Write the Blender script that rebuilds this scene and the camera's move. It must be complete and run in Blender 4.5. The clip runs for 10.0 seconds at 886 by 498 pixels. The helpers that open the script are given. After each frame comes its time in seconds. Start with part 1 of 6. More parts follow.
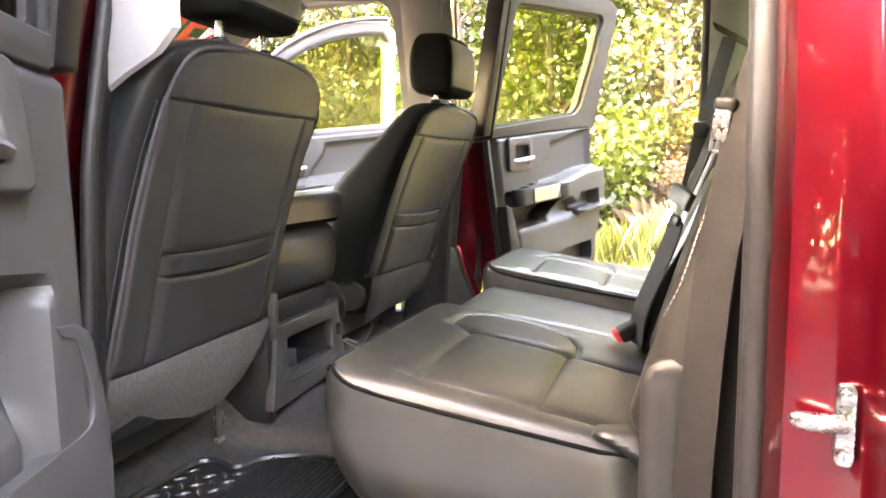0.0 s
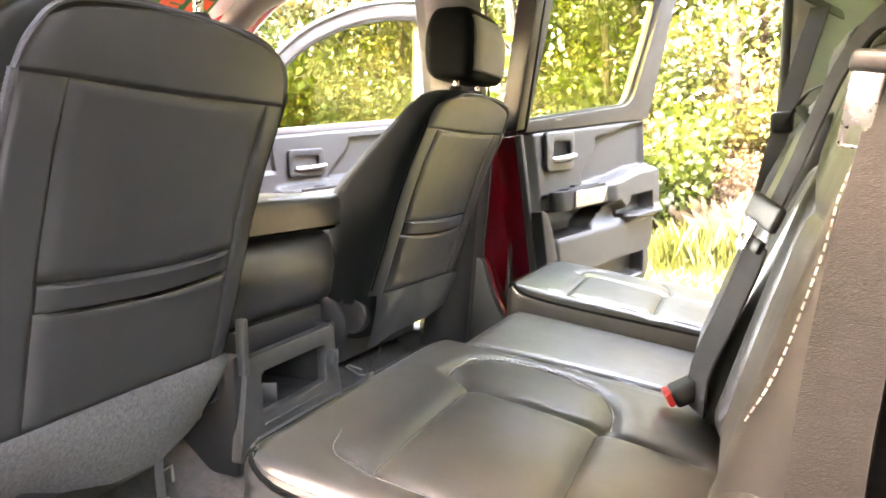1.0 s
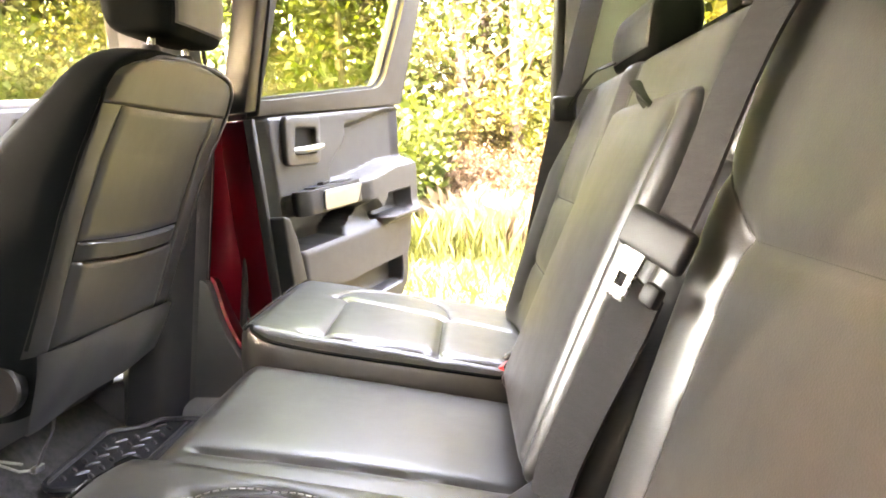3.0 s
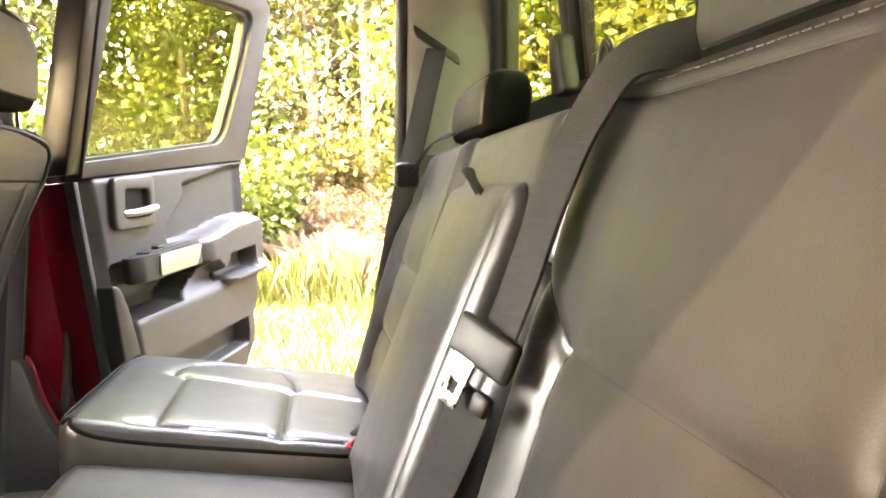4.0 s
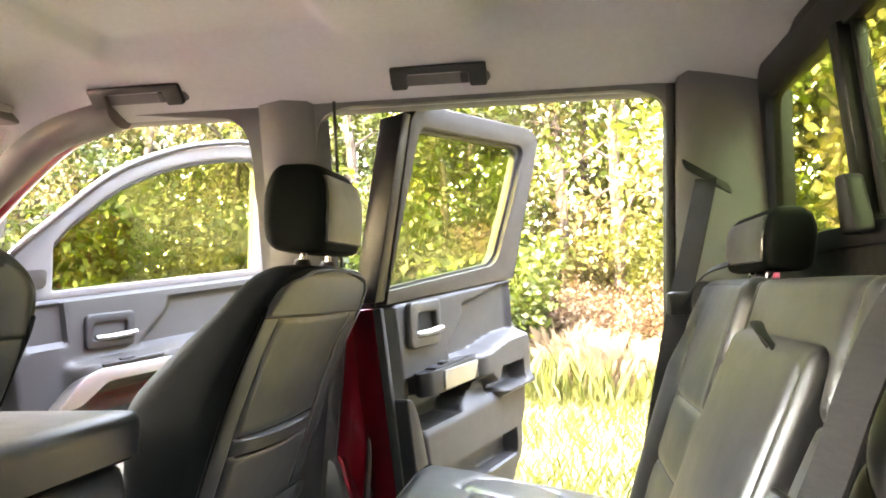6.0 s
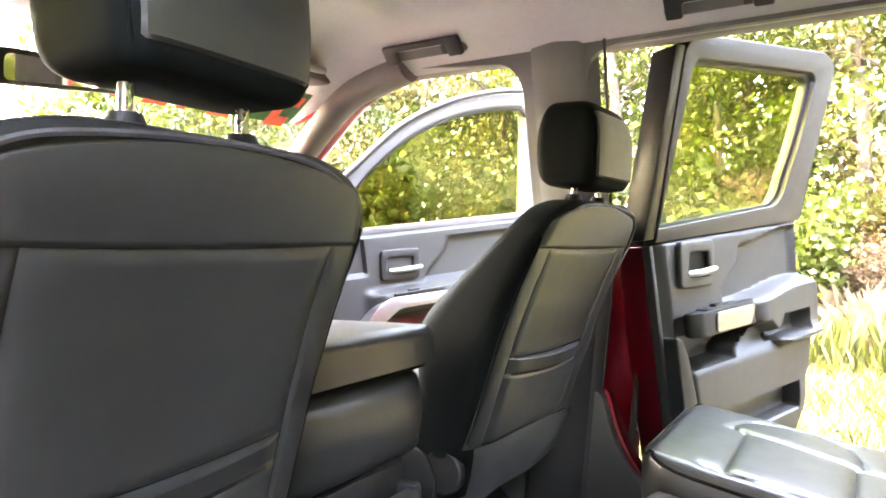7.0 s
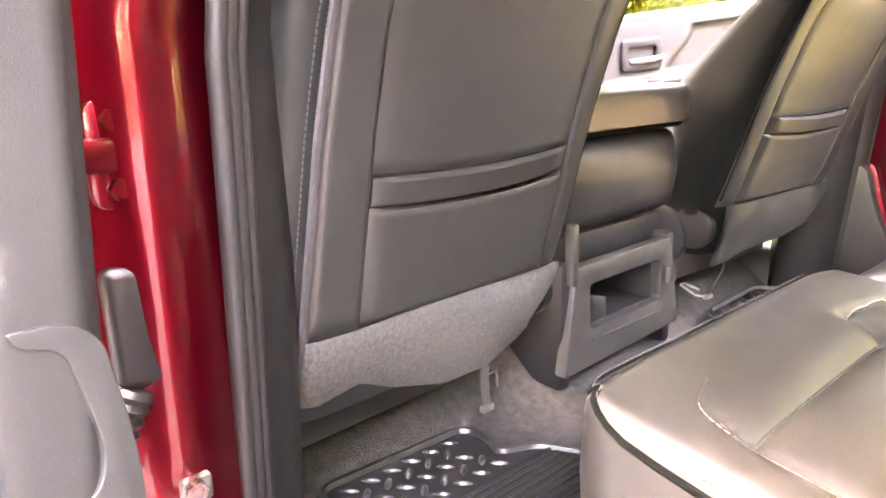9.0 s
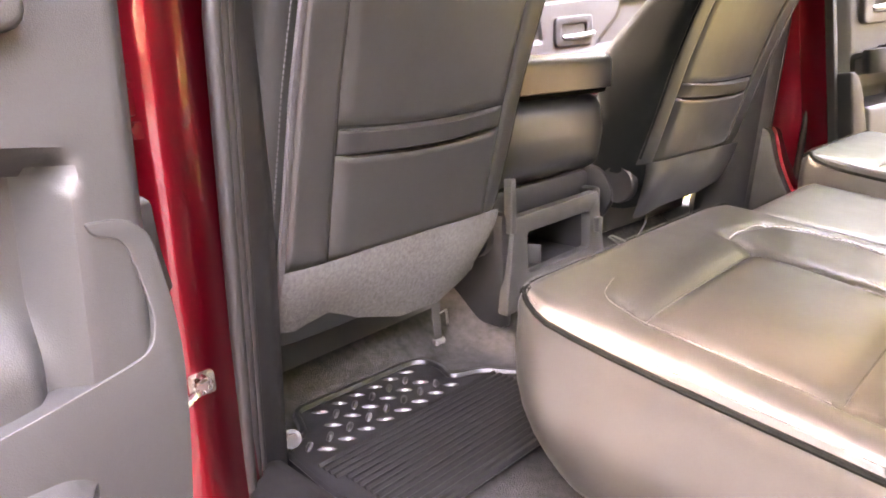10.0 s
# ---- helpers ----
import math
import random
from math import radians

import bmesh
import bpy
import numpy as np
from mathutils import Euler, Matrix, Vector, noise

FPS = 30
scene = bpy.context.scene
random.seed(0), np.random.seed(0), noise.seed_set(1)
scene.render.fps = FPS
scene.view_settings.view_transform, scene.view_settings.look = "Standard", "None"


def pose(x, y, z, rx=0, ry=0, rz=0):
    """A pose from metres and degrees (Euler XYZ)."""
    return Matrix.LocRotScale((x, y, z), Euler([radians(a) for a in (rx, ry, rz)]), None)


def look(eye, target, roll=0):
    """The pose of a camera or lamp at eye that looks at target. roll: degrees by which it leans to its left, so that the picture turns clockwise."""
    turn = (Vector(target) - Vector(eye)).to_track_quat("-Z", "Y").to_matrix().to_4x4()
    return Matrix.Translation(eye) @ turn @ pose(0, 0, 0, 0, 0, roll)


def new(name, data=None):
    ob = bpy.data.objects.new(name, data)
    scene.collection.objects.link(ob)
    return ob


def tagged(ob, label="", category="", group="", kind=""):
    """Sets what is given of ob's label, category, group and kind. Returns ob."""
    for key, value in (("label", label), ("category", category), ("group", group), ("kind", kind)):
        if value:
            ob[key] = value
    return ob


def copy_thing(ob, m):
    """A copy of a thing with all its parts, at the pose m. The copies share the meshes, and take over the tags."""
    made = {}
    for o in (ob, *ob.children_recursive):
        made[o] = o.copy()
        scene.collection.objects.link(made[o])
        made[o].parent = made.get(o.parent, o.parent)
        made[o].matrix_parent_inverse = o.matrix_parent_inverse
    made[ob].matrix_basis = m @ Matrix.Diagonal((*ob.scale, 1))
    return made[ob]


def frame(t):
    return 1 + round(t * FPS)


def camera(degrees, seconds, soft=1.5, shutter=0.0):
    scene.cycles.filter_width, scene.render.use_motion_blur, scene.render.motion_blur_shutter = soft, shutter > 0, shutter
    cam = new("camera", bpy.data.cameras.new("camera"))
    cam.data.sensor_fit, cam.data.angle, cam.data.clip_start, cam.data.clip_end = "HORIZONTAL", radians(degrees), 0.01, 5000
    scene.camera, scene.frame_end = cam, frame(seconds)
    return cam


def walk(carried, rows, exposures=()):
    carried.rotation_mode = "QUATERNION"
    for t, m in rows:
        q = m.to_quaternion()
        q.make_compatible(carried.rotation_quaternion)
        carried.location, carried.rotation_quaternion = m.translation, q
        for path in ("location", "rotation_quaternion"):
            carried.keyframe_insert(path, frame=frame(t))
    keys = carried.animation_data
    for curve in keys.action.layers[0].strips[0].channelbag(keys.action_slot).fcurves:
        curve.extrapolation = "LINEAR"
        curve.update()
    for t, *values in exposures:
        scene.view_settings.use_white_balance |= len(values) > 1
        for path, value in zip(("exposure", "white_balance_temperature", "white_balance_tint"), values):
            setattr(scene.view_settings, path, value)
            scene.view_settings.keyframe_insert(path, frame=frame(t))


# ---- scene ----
cam = camera(65.6, 10.0, soft=1.8)
PATH = [
    (0, (0.771, -1.506, 0.597), (0.131, 0.375, 0.369), -0.6),
    (0.5, (0.758, -1.325, 0.604), (0.052, 0.532, 0.371), -0.3),
    (1, (0.748, -1.175, 0.603), (-0.035, 0.65, 0.367), -0.2),
    (1.5, (0.749, -1.03, 0.586), (-0.133, 0.749, 0.345), 0.1),
    (2, (0.701, -0.935, 0.587), (-0.181, 0.842, 0.333), 0.6),
    (2.5, (0.634, -0.817, 0.598), (0.176, 1.111, 0.33), -0.4),
    (3, (0.633, -0.77, 0.609), (0.573, 1.212, 0.344), -0.2),
    (3.2, (0.637, -0.763, 0.615), (0.713, 1.22, 0.361), 0.1),
    (4.3, (0.656, -0.76, 0.692), (1.028, 1.202, 0.589), -0.7),
    (4.5, (0.652, -0.769, 0.71), (1.016, 1.197, 0.65), -0.9),
    (5, (0.647, -0.786, 0.737), (0.894, 1.198, 0.789), -0.9),
    (5.5, (0.621, -0.816, 0.757), (0.587, 1.18, 0.88), -0.7),
    (5.7, (0.603, -0.831, 0.754), (0.451, 1.159, 0.877), -0.6),
    (6.8, (0.599, -0.896, 0.704), (-0.316, 0.882, 0.739), -0.4),
    (7, (0.602, -0.907, 0.702), (-0.443, 0.798, 0.685), 0.2),
    (7.5, (0.595, -0.953, 0.657), (-0.666, 0.596, 0.555), 0.0),
    (8, (0.615, -0.996, 0.623), (-0.793, 0.403, 0.385), -0.5),
    (8.5, (0.624, -1.029, 0.593), (-0.854, 0.26, 0.203), -1.2),
    (9, (0.624, -1.069, 0.575), (-0.851, 0.189, 0.085), -2.0),
    (9.5, (0.657, -1.134, 0.563), (-0.756, 0.174, 0.021), -2.3),
    (10, (0.726, -1.179, 0.557), (-0.633, 0.184, 0.01), -2.3),
]
walk(cam, [(t, look(eye, target, roll)) for t, eye, target, roll in PATH], [(0.0, 9.45, 12400, 23), (1.0, 9.8, 12200, 22), (2.2, 9.83, 12600, 24), (3.2, 9.8, 12800, 25), (4.5, 9.5, 13200, 24), (5.7, 9.35, 11600, 20), (6.8, 9.5, 10600, 18), (7.5, 10.0, 10600, 20), (8.3, 10.85, 12500, 28), (9.2, 10.8, 14500, 35), (10.0, 10.45, 14500, 36)])

# ---- daylight: hazy sky and a high sun on the driver's side, behind unseen trees added there ----
SUN_DIR = Vector((-0.80, -0.66, 1.0)).normalized()
world = bpy.data.worlds.new("daylight")
scene.world = world
world.use_nodes = True
wn = world.node_tree.nodes
sky = wn.new("ShaderNodeTexSky")
sky.sky_type = "NISHITA"
sky.sun_disc = False
sky.dust_density = 1.5
sky.air_density = 0.8
sky.sun_elevation = math.asin(SUN_DIR.z)
sky.sun_rotation = math.atan2(SUN_DIR.x, SUN_DIR.y)
wn["Background"].inputs["Strength"].default_value = 0.08
world.node_tree.links.new(sky.outputs["Color"], wn["Background"].inputs["Color"])
sun = new("sun", bpy.data.lights.new("sun", "SUN"))
sun.data.energy = 0.042
sun.data.angle = radians(1.0)
sun.data.color = (1.0, 0.97, 0.90)
sun.matrix_world = look((0, 0, 8), Vector((0, 0, 8)) - SUN_DIR)


# ---- materials ----
def mat(name, base, rough=0.5, metal=0.0, var=0.25, scale=12.0, bump=0.0, bscale=300.0, coat=0.0, spec=0.5,
        kind="noise", rvar=0.1, crough=0.04, wrinkle=0.0, other=None, trans=0.0, stretch=(1, 1, 1), bdist=0.002):
    m = bpy.data.materials.new(name)
    m.use_nodes = True
    nt = m.node_tree
    b = nt.nodes["Principled BSDF"]
    tc = nt.nodes.new("ShaderNodeTexCoord")
    mp = nt.nodes.new("ShaderNodeMapping")
    mp.inputs["Scale"].default_value = stretch
    nt.links.new(tc.outputs["Object"], mp.inputs["Vector"])
    n1 = nt.nodes.new("ShaderNodeTexNoise")
    n1.inputs["Scale"].default_value = scale
    n1.inputs["Detail"].default_value = 5
    n1.inputs["Roughness"].default_value = 0.65
    nt.links.new(mp.outputs["Vector"], n1.inputs["Vector"])
    ramp = nt.nodes.new("ShaderNodeValToRGB")
    c1 = [c * (1 - var) for c in base]
    c2 = list(other) if other else [min(1, c * (1 + var)) for c in base]
    ramp.color_ramp.elements[0].position, ramp.color_ramp.elements[1].position = 0.32, 0.68
    ramp.color_ramp.elements[0].color, ramp.color_ramp.elements[1].color = (*c1, 1), (*c2, 1)
    nt.links.new(n1.outputs["Fac"], ramp.inputs["Fac"])
    nt.links.new(ramp.outputs["Color"], b.inputs["Base Color"])
    mr = nt.nodes.new("ShaderNodeMapRange")
    mr.inputs["To Min"].default_value, mr.inputs["To Max"].default_value = max(0.02, rough - rvar), min(1, rough + rvar)
    n3 = nt.nodes.new("ShaderNodeTexNoise")
    n3.inputs["Scale"].default_value = scale * 2.7
    n3.inputs["Detail"].default_value = 3
    nt.links.new(mp.outputs["Vector"], n3.inputs["Vector"])
    nt.links.new(n3.outputs["Fac"], mr.inputs["Value"])
    nt.links.new(mr.outputs["Result"], b.inputs["Roughness"])
    b.inputs["Metallic"].default_value = metal
    b.inputs["Coat Weight"].default_value = coat
    b.inputs["Coat Roughness"].default_value = crough
    b.inputs["Specular IOR Level"].default_value = spec
    b.inputs["Transmission Weight"].default_value = trans
    if bump:
        if kind == "grain":
            t2 = nt.nodes.new("ShaderNodeTexVoronoi")
            out = t2.outputs["Distance"]
        else:
            t2 = nt.nodes.new("ShaderNodeTexNoise")
            t2.inputs["Detail"].default_value = 4
            out = t2.outputs["Fac"]
        t2.inputs["Scale"].default_value = bscale
        nt.links.new(mp.outputs["Vector"], t2.inputs["Vector"])
        bp = nt.nodes.new("ShaderNodeBump")
        bp.inputs["Strength"].default_value = bump
        bp.inputs["Distance"].default_value = bdist
        if wrinkle:
            wr = nt.nodes.new("ShaderNodeTexNoise")
            wr.inputs["Scale"].default_value = 16.0
            wr.inputs["Detail"].default_value = 3
            wr.inputs["Distortion"].default_value = 0.2
            nt.links.new(mp.outputs["Vector"], wr.inputs["Vector"])
            ma = nt.nodes.new("ShaderNodeMath")
            ma.operation = "MULTIPLY_ADD"
            ma.inputs[1].default_value = wrinkle
            nt.links.new(wr.outputs["Fac"], ma.inputs[0])
            nt.links.new(out, ma.inputs[2])
            out = ma.outputs[0]
        nt.links.new(out, bp.inputs["Height"])
        nt.links.new(bp.outputs["Normal"], b.inputs["Normal"])
    return m


def leaf_mat(name, dark, light):
    m = bpy.data.materials.new(name)
    m.use_nodes = True
    nt = m.node_tree
    b = nt.nodes["Principled BSDF"]
    g = nt.nodes.new("ShaderNodeNewGeometry")
    r = nt.nodes.new("ShaderNodeValToRGB")
    r.color_ramp.elements[0].color, r.color_ramp.elements[1].color = (*dark, 1), (*light, 1)
    nt.links.new(g.outputs["Random Per Island"], r.inputs["Fac"])
    nt.links.new(r.outputs["Color"], b.inputs["Base Color"])
    b.inputs["Roughness"].default_value = 0.5
    tr = nt.nodes.new("ShaderNodeBsdfTranslucent")
    nt.links.new(r.outputs["Color"], tr.inputs["Color"])
    mx = nt.nodes.new("ShaderNodeMixShader")
    mx.inputs["Fac"].default_value = 0.45
    nt.links.new(b.outputs[0], mx.inputs[1])
    nt.links.new(tr.outputs[0], mx.inputs[2])
    nt.links.new(mx.outputs[0], nt.nodes["Material Output"].inputs["Surface"])
    return m


def glass_mat(name, tint, rough=0.0):
    """Thin pane: mostly clear with a tint, and a sharp Fresnel gloss."""
    m = bpy.data.materials.new(name)
    m.use_nodes = True
    nt = m.node_tree
    nt.nodes.remove(nt.nodes["Principled BSDF"])
    t = nt.nodes.new("ShaderNodeBsdfTransparent")
    t.inputs["Color"].default_value = (*tint, 1)
    g = nt.nodes.new("ShaderNodeBsdfGlossy")
    g.inputs["Roughness"].default_value = rough
    f = nt.nodes.new("ShaderNodeLayerWeight")
    pw = nt.nodes.new("ShaderNodeMath")
    pw.operation = "POWER"
    pw.inputs[1].default_value = 5.0
    ad = nt.nodes.new("ShaderNodeMath")
    ad.operation = "MULTIPLY_ADD"
    ad.inputs[1].default_value, ad.inputs[2].default_value = 0.45, 0.03
    nt.links.new(f.outputs["Facing"], pw.inputs[0])
    nt.links.new(pw.outputs[0], ad.inputs[0])
    mx = nt.nodes.new("ShaderNodeMixShader")
    nt.links.new(ad.outputs[0], mx.inputs["Fac"])
    nt.links.new(t.outputs[0], mx.inputs[1])
    nt.links.new(g.outputs[0], mx.inputs[2])
    nt.links.new(mx.outputs[0], nt.nodes["Material Output"].inputs["Surface"])
    return m


LEATHER = mat("black_leather", (0.019, 0.0191, 0.0182), 0.36, var=0.18, scale=9, bump=0.10, bscale=700, kind="grain", rvar=0.06, bdist=0.0006, spec=0.46, wrinkle=9.0)
# driver's backrest sides: the leather darkened partway, shade put into its colour
LEATHER_HALF_SHADED = mat("half_shaded_black_leather", (0.0085, 0.0098, 0.0096), 0.46, spec=0.28, var=0.15, scale=8, bump=0.10, bscale=800, kind="grain", rvar=0.06, bdist=0.0006)
# the leather darkened further for shaded sides; also serves seams and piping
LEATHER_SHADED = mat("shaded_black_leather", (0.0038, 0.0046, 0.0044), 0.65, spec=0.02, var=0.15, scale=8, bump=0.10, bscale=800, kind="grain", rvar=0.06, bdist=0.0006)
THREAD = mat("pale_thread", (0.34, 0.33, 0.31), 0.7, var=0.1, scale=80)
THREAD_BLACK = mat("black_thread", (0.012, 0.012, 0.012), 0.7, var=0.1, scale=80)
THREAD_DARK = mat("dark_thread", (0.038, 0.038, 0.038), 0.7, var=0.1, scale=80)
PIPING = mat("ribbed_trim", (0.028, 0.027, 0.029), 0.6, var=0.2, scale=60, bump=0.5, bscale=900)
FELT = mat("grey_felt", (0.058, 0.057, 0.056), 0.95, var=0.45, scale=200, bump=0.7, bscale=500, spec=0.2)
CARPET = mat("dark_carpet", (0.026, 0.0245, 0.024), 0.97, var=0.5, scale=60, bump=0.8, bscale=420, spec=0.15, bdist=0.004)
# glossy tread rubber; base lighter than the mat's, with sky sheen put in
TREAD = mat("sheen_toned_rubber", (0.03, 0.03, 0.032), 0.30, var=0.2, scale=25, rvar=0.05)
RUBBER = mat("black_rubber", (0.008, 0.008, 0.0085), 0.40, spec=0.4, var=0.2, scale=25, bump=0.15, bscale=500)
PLASTIC = mat("black_plastic", (0.007, 0.007, 0.0074), 0.50, spec=0.30, var=0.12, scale=18, bump=0.18, bscale=900, kind="grain", bdist=0.0005)
PLASTIC_SOFT = mat("charcoal_plastic", (0.018, 0.0179, 0.0172), 0.48, var=0.12, scale=14, bump=0.2, bscale=800, kind="grain", bdist=0.0006)
DOOR_GREY = mat("dark_grey_door_plastic", (0.018, 0.0179, 0.0175), 0.50, spec=0.35, var=0.08, scale=10, bump=0.2, bscale=900, kind="grain", bdist=0.0006)
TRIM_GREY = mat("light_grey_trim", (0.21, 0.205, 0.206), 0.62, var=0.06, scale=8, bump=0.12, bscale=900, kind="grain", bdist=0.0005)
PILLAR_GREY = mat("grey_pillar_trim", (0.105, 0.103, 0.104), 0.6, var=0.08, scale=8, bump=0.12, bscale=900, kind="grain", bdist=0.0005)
HEADLINER = mat("grey_headliner_cloth", (0.42, 0.41, 0.435), 0.95, var=0.03, scale=60, bump=0.2, bscale=1200, spec=0.15)
SILVER = mat("satin_silver_trim", (0.22, 0.22, 0.215), 0.36, metal=0.85, var=0.05, scale=30)
STEEL = mat("bright_steel", (0.36, 0.355, 0.35), 0.28, metal=1.0, var=0.1, scale=60)
DARK_STEEL = mat("dull_steel", (0.20, 0.19, 0.18), 0.45, metal=0.9, var=0.3, scale=60)
RED = mat("red_metallic_paint", (0.14, 0.0014, 0.0085), 0.36, metal=0.9, var=0.06, scale=5, coat=0.7, rvar=0.02)
SEAL = mat("black_weatherstrip", (0.012, 0.012, 0.0125), 0.5, spec=0.4, var=0.15, scale=30, bump=0.1, bscale=400)
BELT = mat("black_webbing", (0.014, 0.014, 0.014), 0.75, spec=0.2, var=0.2, scale=40, bump=0.6, bscale=350, stretch=(1, 1, 6))
BELT_GREY = mat("grey_webbing", (0.030, 0.029, 0.029), 0.8, spec=0.12, var=0.15, scale=40, bump=0.6, bscale=350, stretch=(1, 1, 6))
BUCKLE_RED = mat("red_buckle_plastic", (0.62, 0.03, 0.03), 0.35, var=0.05, scale=50)
GLASS = glass_mat("clear_glass", (0.93, 0.95, 0.93))
GLASS_TINT = glass_mat("tinted_glass", (0.54, 0.58, 0.36))
GLASS_DARK = glass_mat("privacy_glass", (0.10, 0.11, 0.10))
MIRROR = mat("mirror_silver", (0.9, 0.9, 0.9), 0.03, metal=1.0, var=0.0, scale=1, rvar=0.01)
BLACK_GLOSS = mat("black_frit", (0.008, 0.008, 0.0085), 0.34, var=0.1, scale=20, rvar=0.03, spec=0.3)
DECAL_RED = mat("red_window_paint", (0.75, 0.10, 0.05), 0.7, var=0.2, scale=20)
DECAL_GREEN = mat("green_window_paint", (0.03, 0.12, 0.04), 0.7, var=0.3, scale=20)
GRASS = leaf_mat("meadow_grass", (0.0140, 0.0225, 0.0025), (0.0400, 0.0500, 0.0070))
STRAW = leaf_mat("dry_grass", (0.0560, 0.0460, 0.0290), (0.1100, 0.0940, 0.0640))
LEAF = leaf_mat("broad_leaves", (0.0133, 0.0265, 0.0033), (0.0464, 0.0696, 0.0080))
LEAF_YELLOW = leaf_mat("sunlit_yellow_leaves", (0.0210, 0.0320, 0.0032), (0.0680, 0.0800, 0.0095))
LEAF_PALE = leaf_mat("pale_leaves", (0.0390, 0.0350, 0.0090), (0.0950, 0.0840, 0.0270))
LEAF_BROWN = leaf_mat("withered_undergrowth", (0.045, 0.030, 0.018), (0.14, 0.095, 0.055))
BARK = mat("bark", (0.040, 0.031, 0.024), 0.95, var=0.5, scale=14, bump=0.9, bscale=30, stretch=(1, 1, 0.25), bdist=0.02)
SOIL = mat("meadow_soil", (0.038, 0.046, 0.007), 0.95, var=0.5, scale=1.3, bump=0.6, bscale=18, other=(0.08, 0.075, 0.032), bdist=0.03)
GRAVEL = mat("dark_asphalt", (0.07, 0.07, 0.07), 0.95, var=0.4, scale=30, bump=0.8, bscale=60, bdist=0.02)
LITTER = mat("leaf_litter", (0.10, 0.065, 0.042), 0.95, var=0.5, scale=3, bump=0.8, bscale=25, bdist=0.03)


# ---- mesh tools ----
def finish(bm, name, material, sharp=38):
    bmesh.ops.recalc_face_normals(bm, faces=bm.faces[:])
    me = bpy.data.meshes.new(name)
    bm.to_mesh(me)
    bm.free()
    me.materials.append(material)
    me.polygons.foreach_set("use_smooth", [True] * len(me.polygons))
    me.set_sharp_from_angle(angle=radians(sharp))
    return me


def part(name, bm, material, parent, label="", sharp=38):
    ob = new(name, finish(bm, name, material, sharp))
    ob.parent = parent
    if label:
        tagged(ob, label)
    return ob


def thing(name, m, label, category, group="", kind=""):
    ob = new(name)
    ob.empty_display_size = 0.05
    ob.matrix_world = m
    return tagged(ob, label, category, group, kind)


def solo(name, bm, material, label, category, group="", kind="", sharp=38):
    return tagged(new(name, finish(bm, name, material, sharp)), label, category, group, kind)


def loft(rings, caps=True, closed=True, bm=None):
    bm = bm or bmesh.new()
    vs = [[bm.verts.new(p) for p in r] for r in rings]
    n = len(rings[0])
    for a, b in zip(vs, vs[1:]):
        for i in range(n if closed else n - 1):
            j = (i + 1) % n
            bm.faces.new((a[i], a[j], b[j], b[i]))
    if caps and closed:
        bm.faces.new(vs[0][::-1])
        bm.faces.new(vs[-1])
    return bm


def spline(keys, n):
    """Smooth rows between key rows of numbers (Catmull-Rom)."""
    keys = [np.array(k, float) for k in keys]
    pts = [2 * keys[0] - keys[1], *keys, 2 * keys[-1] - keys[-2]]
    out = []
    for i in range(1, len(pts) - 2):
        p0, p1, p2, p3 = pts[i - 1:i + 3]
        for k in range(n):
            t = k / n
            out.append(0.5 * (2 * p1 + (p2 - p0) * t + (2 * p0 - 5 * p1 + 4 * p2 - p3) * t * t + (3 * p1 - p0 - 3 * p2 + p3) * t ** 3))
    out.append(keys[-1])
    return out


def oval(cx, cy, a, b, n=28, p=3.0):
    out = []
    for i in range(n):
        t = 2 * math.pi * (i + 0.5) / n
        c, s = math.cos(t), math.sin(t)
        out.append((cx + a * math.copysign(abs(c) ** (2 / p), c), cy + b * math.copysign(abs(s) ** (2 / p), s)))
    return out


def tube(points, r, n=8, flat=1.0, bm=None, up=(0, 0, 1)):
    pts = [Vector(p) for p in points]
    rings = []
    for i, p in enumerate(pts):
        d = (pts[min(i + 1, len(pts) - 1)] - pts[max(i - 1, 0)]).normalized()
        a = d.cross(Vector(up))
        a = a.normalized() if a.length > 1e-4 else d.orthogonal().normalized()
        b = a.cross(d).normalized()
        rr = r[i] if isinstance(r, (list, tuple)) else r
        rings.append([p + a * rr * math.cos(2 * math.pi * k / n) + b * rr * flat * math.sin(2 * math.pi * k / n) for k in range(n)])
    return loft(rings, bm=bm)


def ribbon(points, normal_of, width, th=0.0015, bm=None):
    """A strap: a flat strip of that width along the points, facing normal_of(i)."""
    pts = [Vector(p) for p in points]
    rings = []
    for i, p in enumerate(pts):
        d = (pts[min(i + 1, len(pts) - 1)] - pts[max(i - 1, 0)]).normalized()
        n = Vector(normal_of(i)).normalized()
        a = d.cross(n).normalized()
        n = a.cross(d).normalized()
        w = width / 2
        rings.append([p + a * s * w + n * h * th for s, h in ((-1, -1), (-0.6, -1.3), (0, -1.4), (0.6, -1.3), (1, -1), (1, 1), (0.6, 1.3), (0, 1.4), (-0.6, 1.3), (-1, 1))])
    return loft(rings, bm=bm)


def box(c, s, bevel=0.004, seg=2, bm=None, m=None):
    b2 = bmesh.new()
    bmesh.ops.create_cube(b2, size=1)
    bmesh.ops.scale(b2, vec=s, verts=b2.verts)
    if bevel:
        bmesh.ops.bevel(b2, geom=b2.edges[:], offset=min(bevel, 0.48 * min(s)), segments=seg, profile=0.5, affect="EDGES")
    bmesh.ops.translate(b2, vec=c, verts=b2.verts)
    if m is not None:
        bmesh.ops.transform(b2, matrix=m, verts=b2.verts)
    return merge(bm, b2)


def merge(bm, b2):
    if bm is None:
        return b2
    me = bpy.data.meshes.new("tmp")
    b2.to_mesh(me)
    b2.free()
    bm.from_mesh(me)
    bpy.data.meshes.remove(me)
    return bm


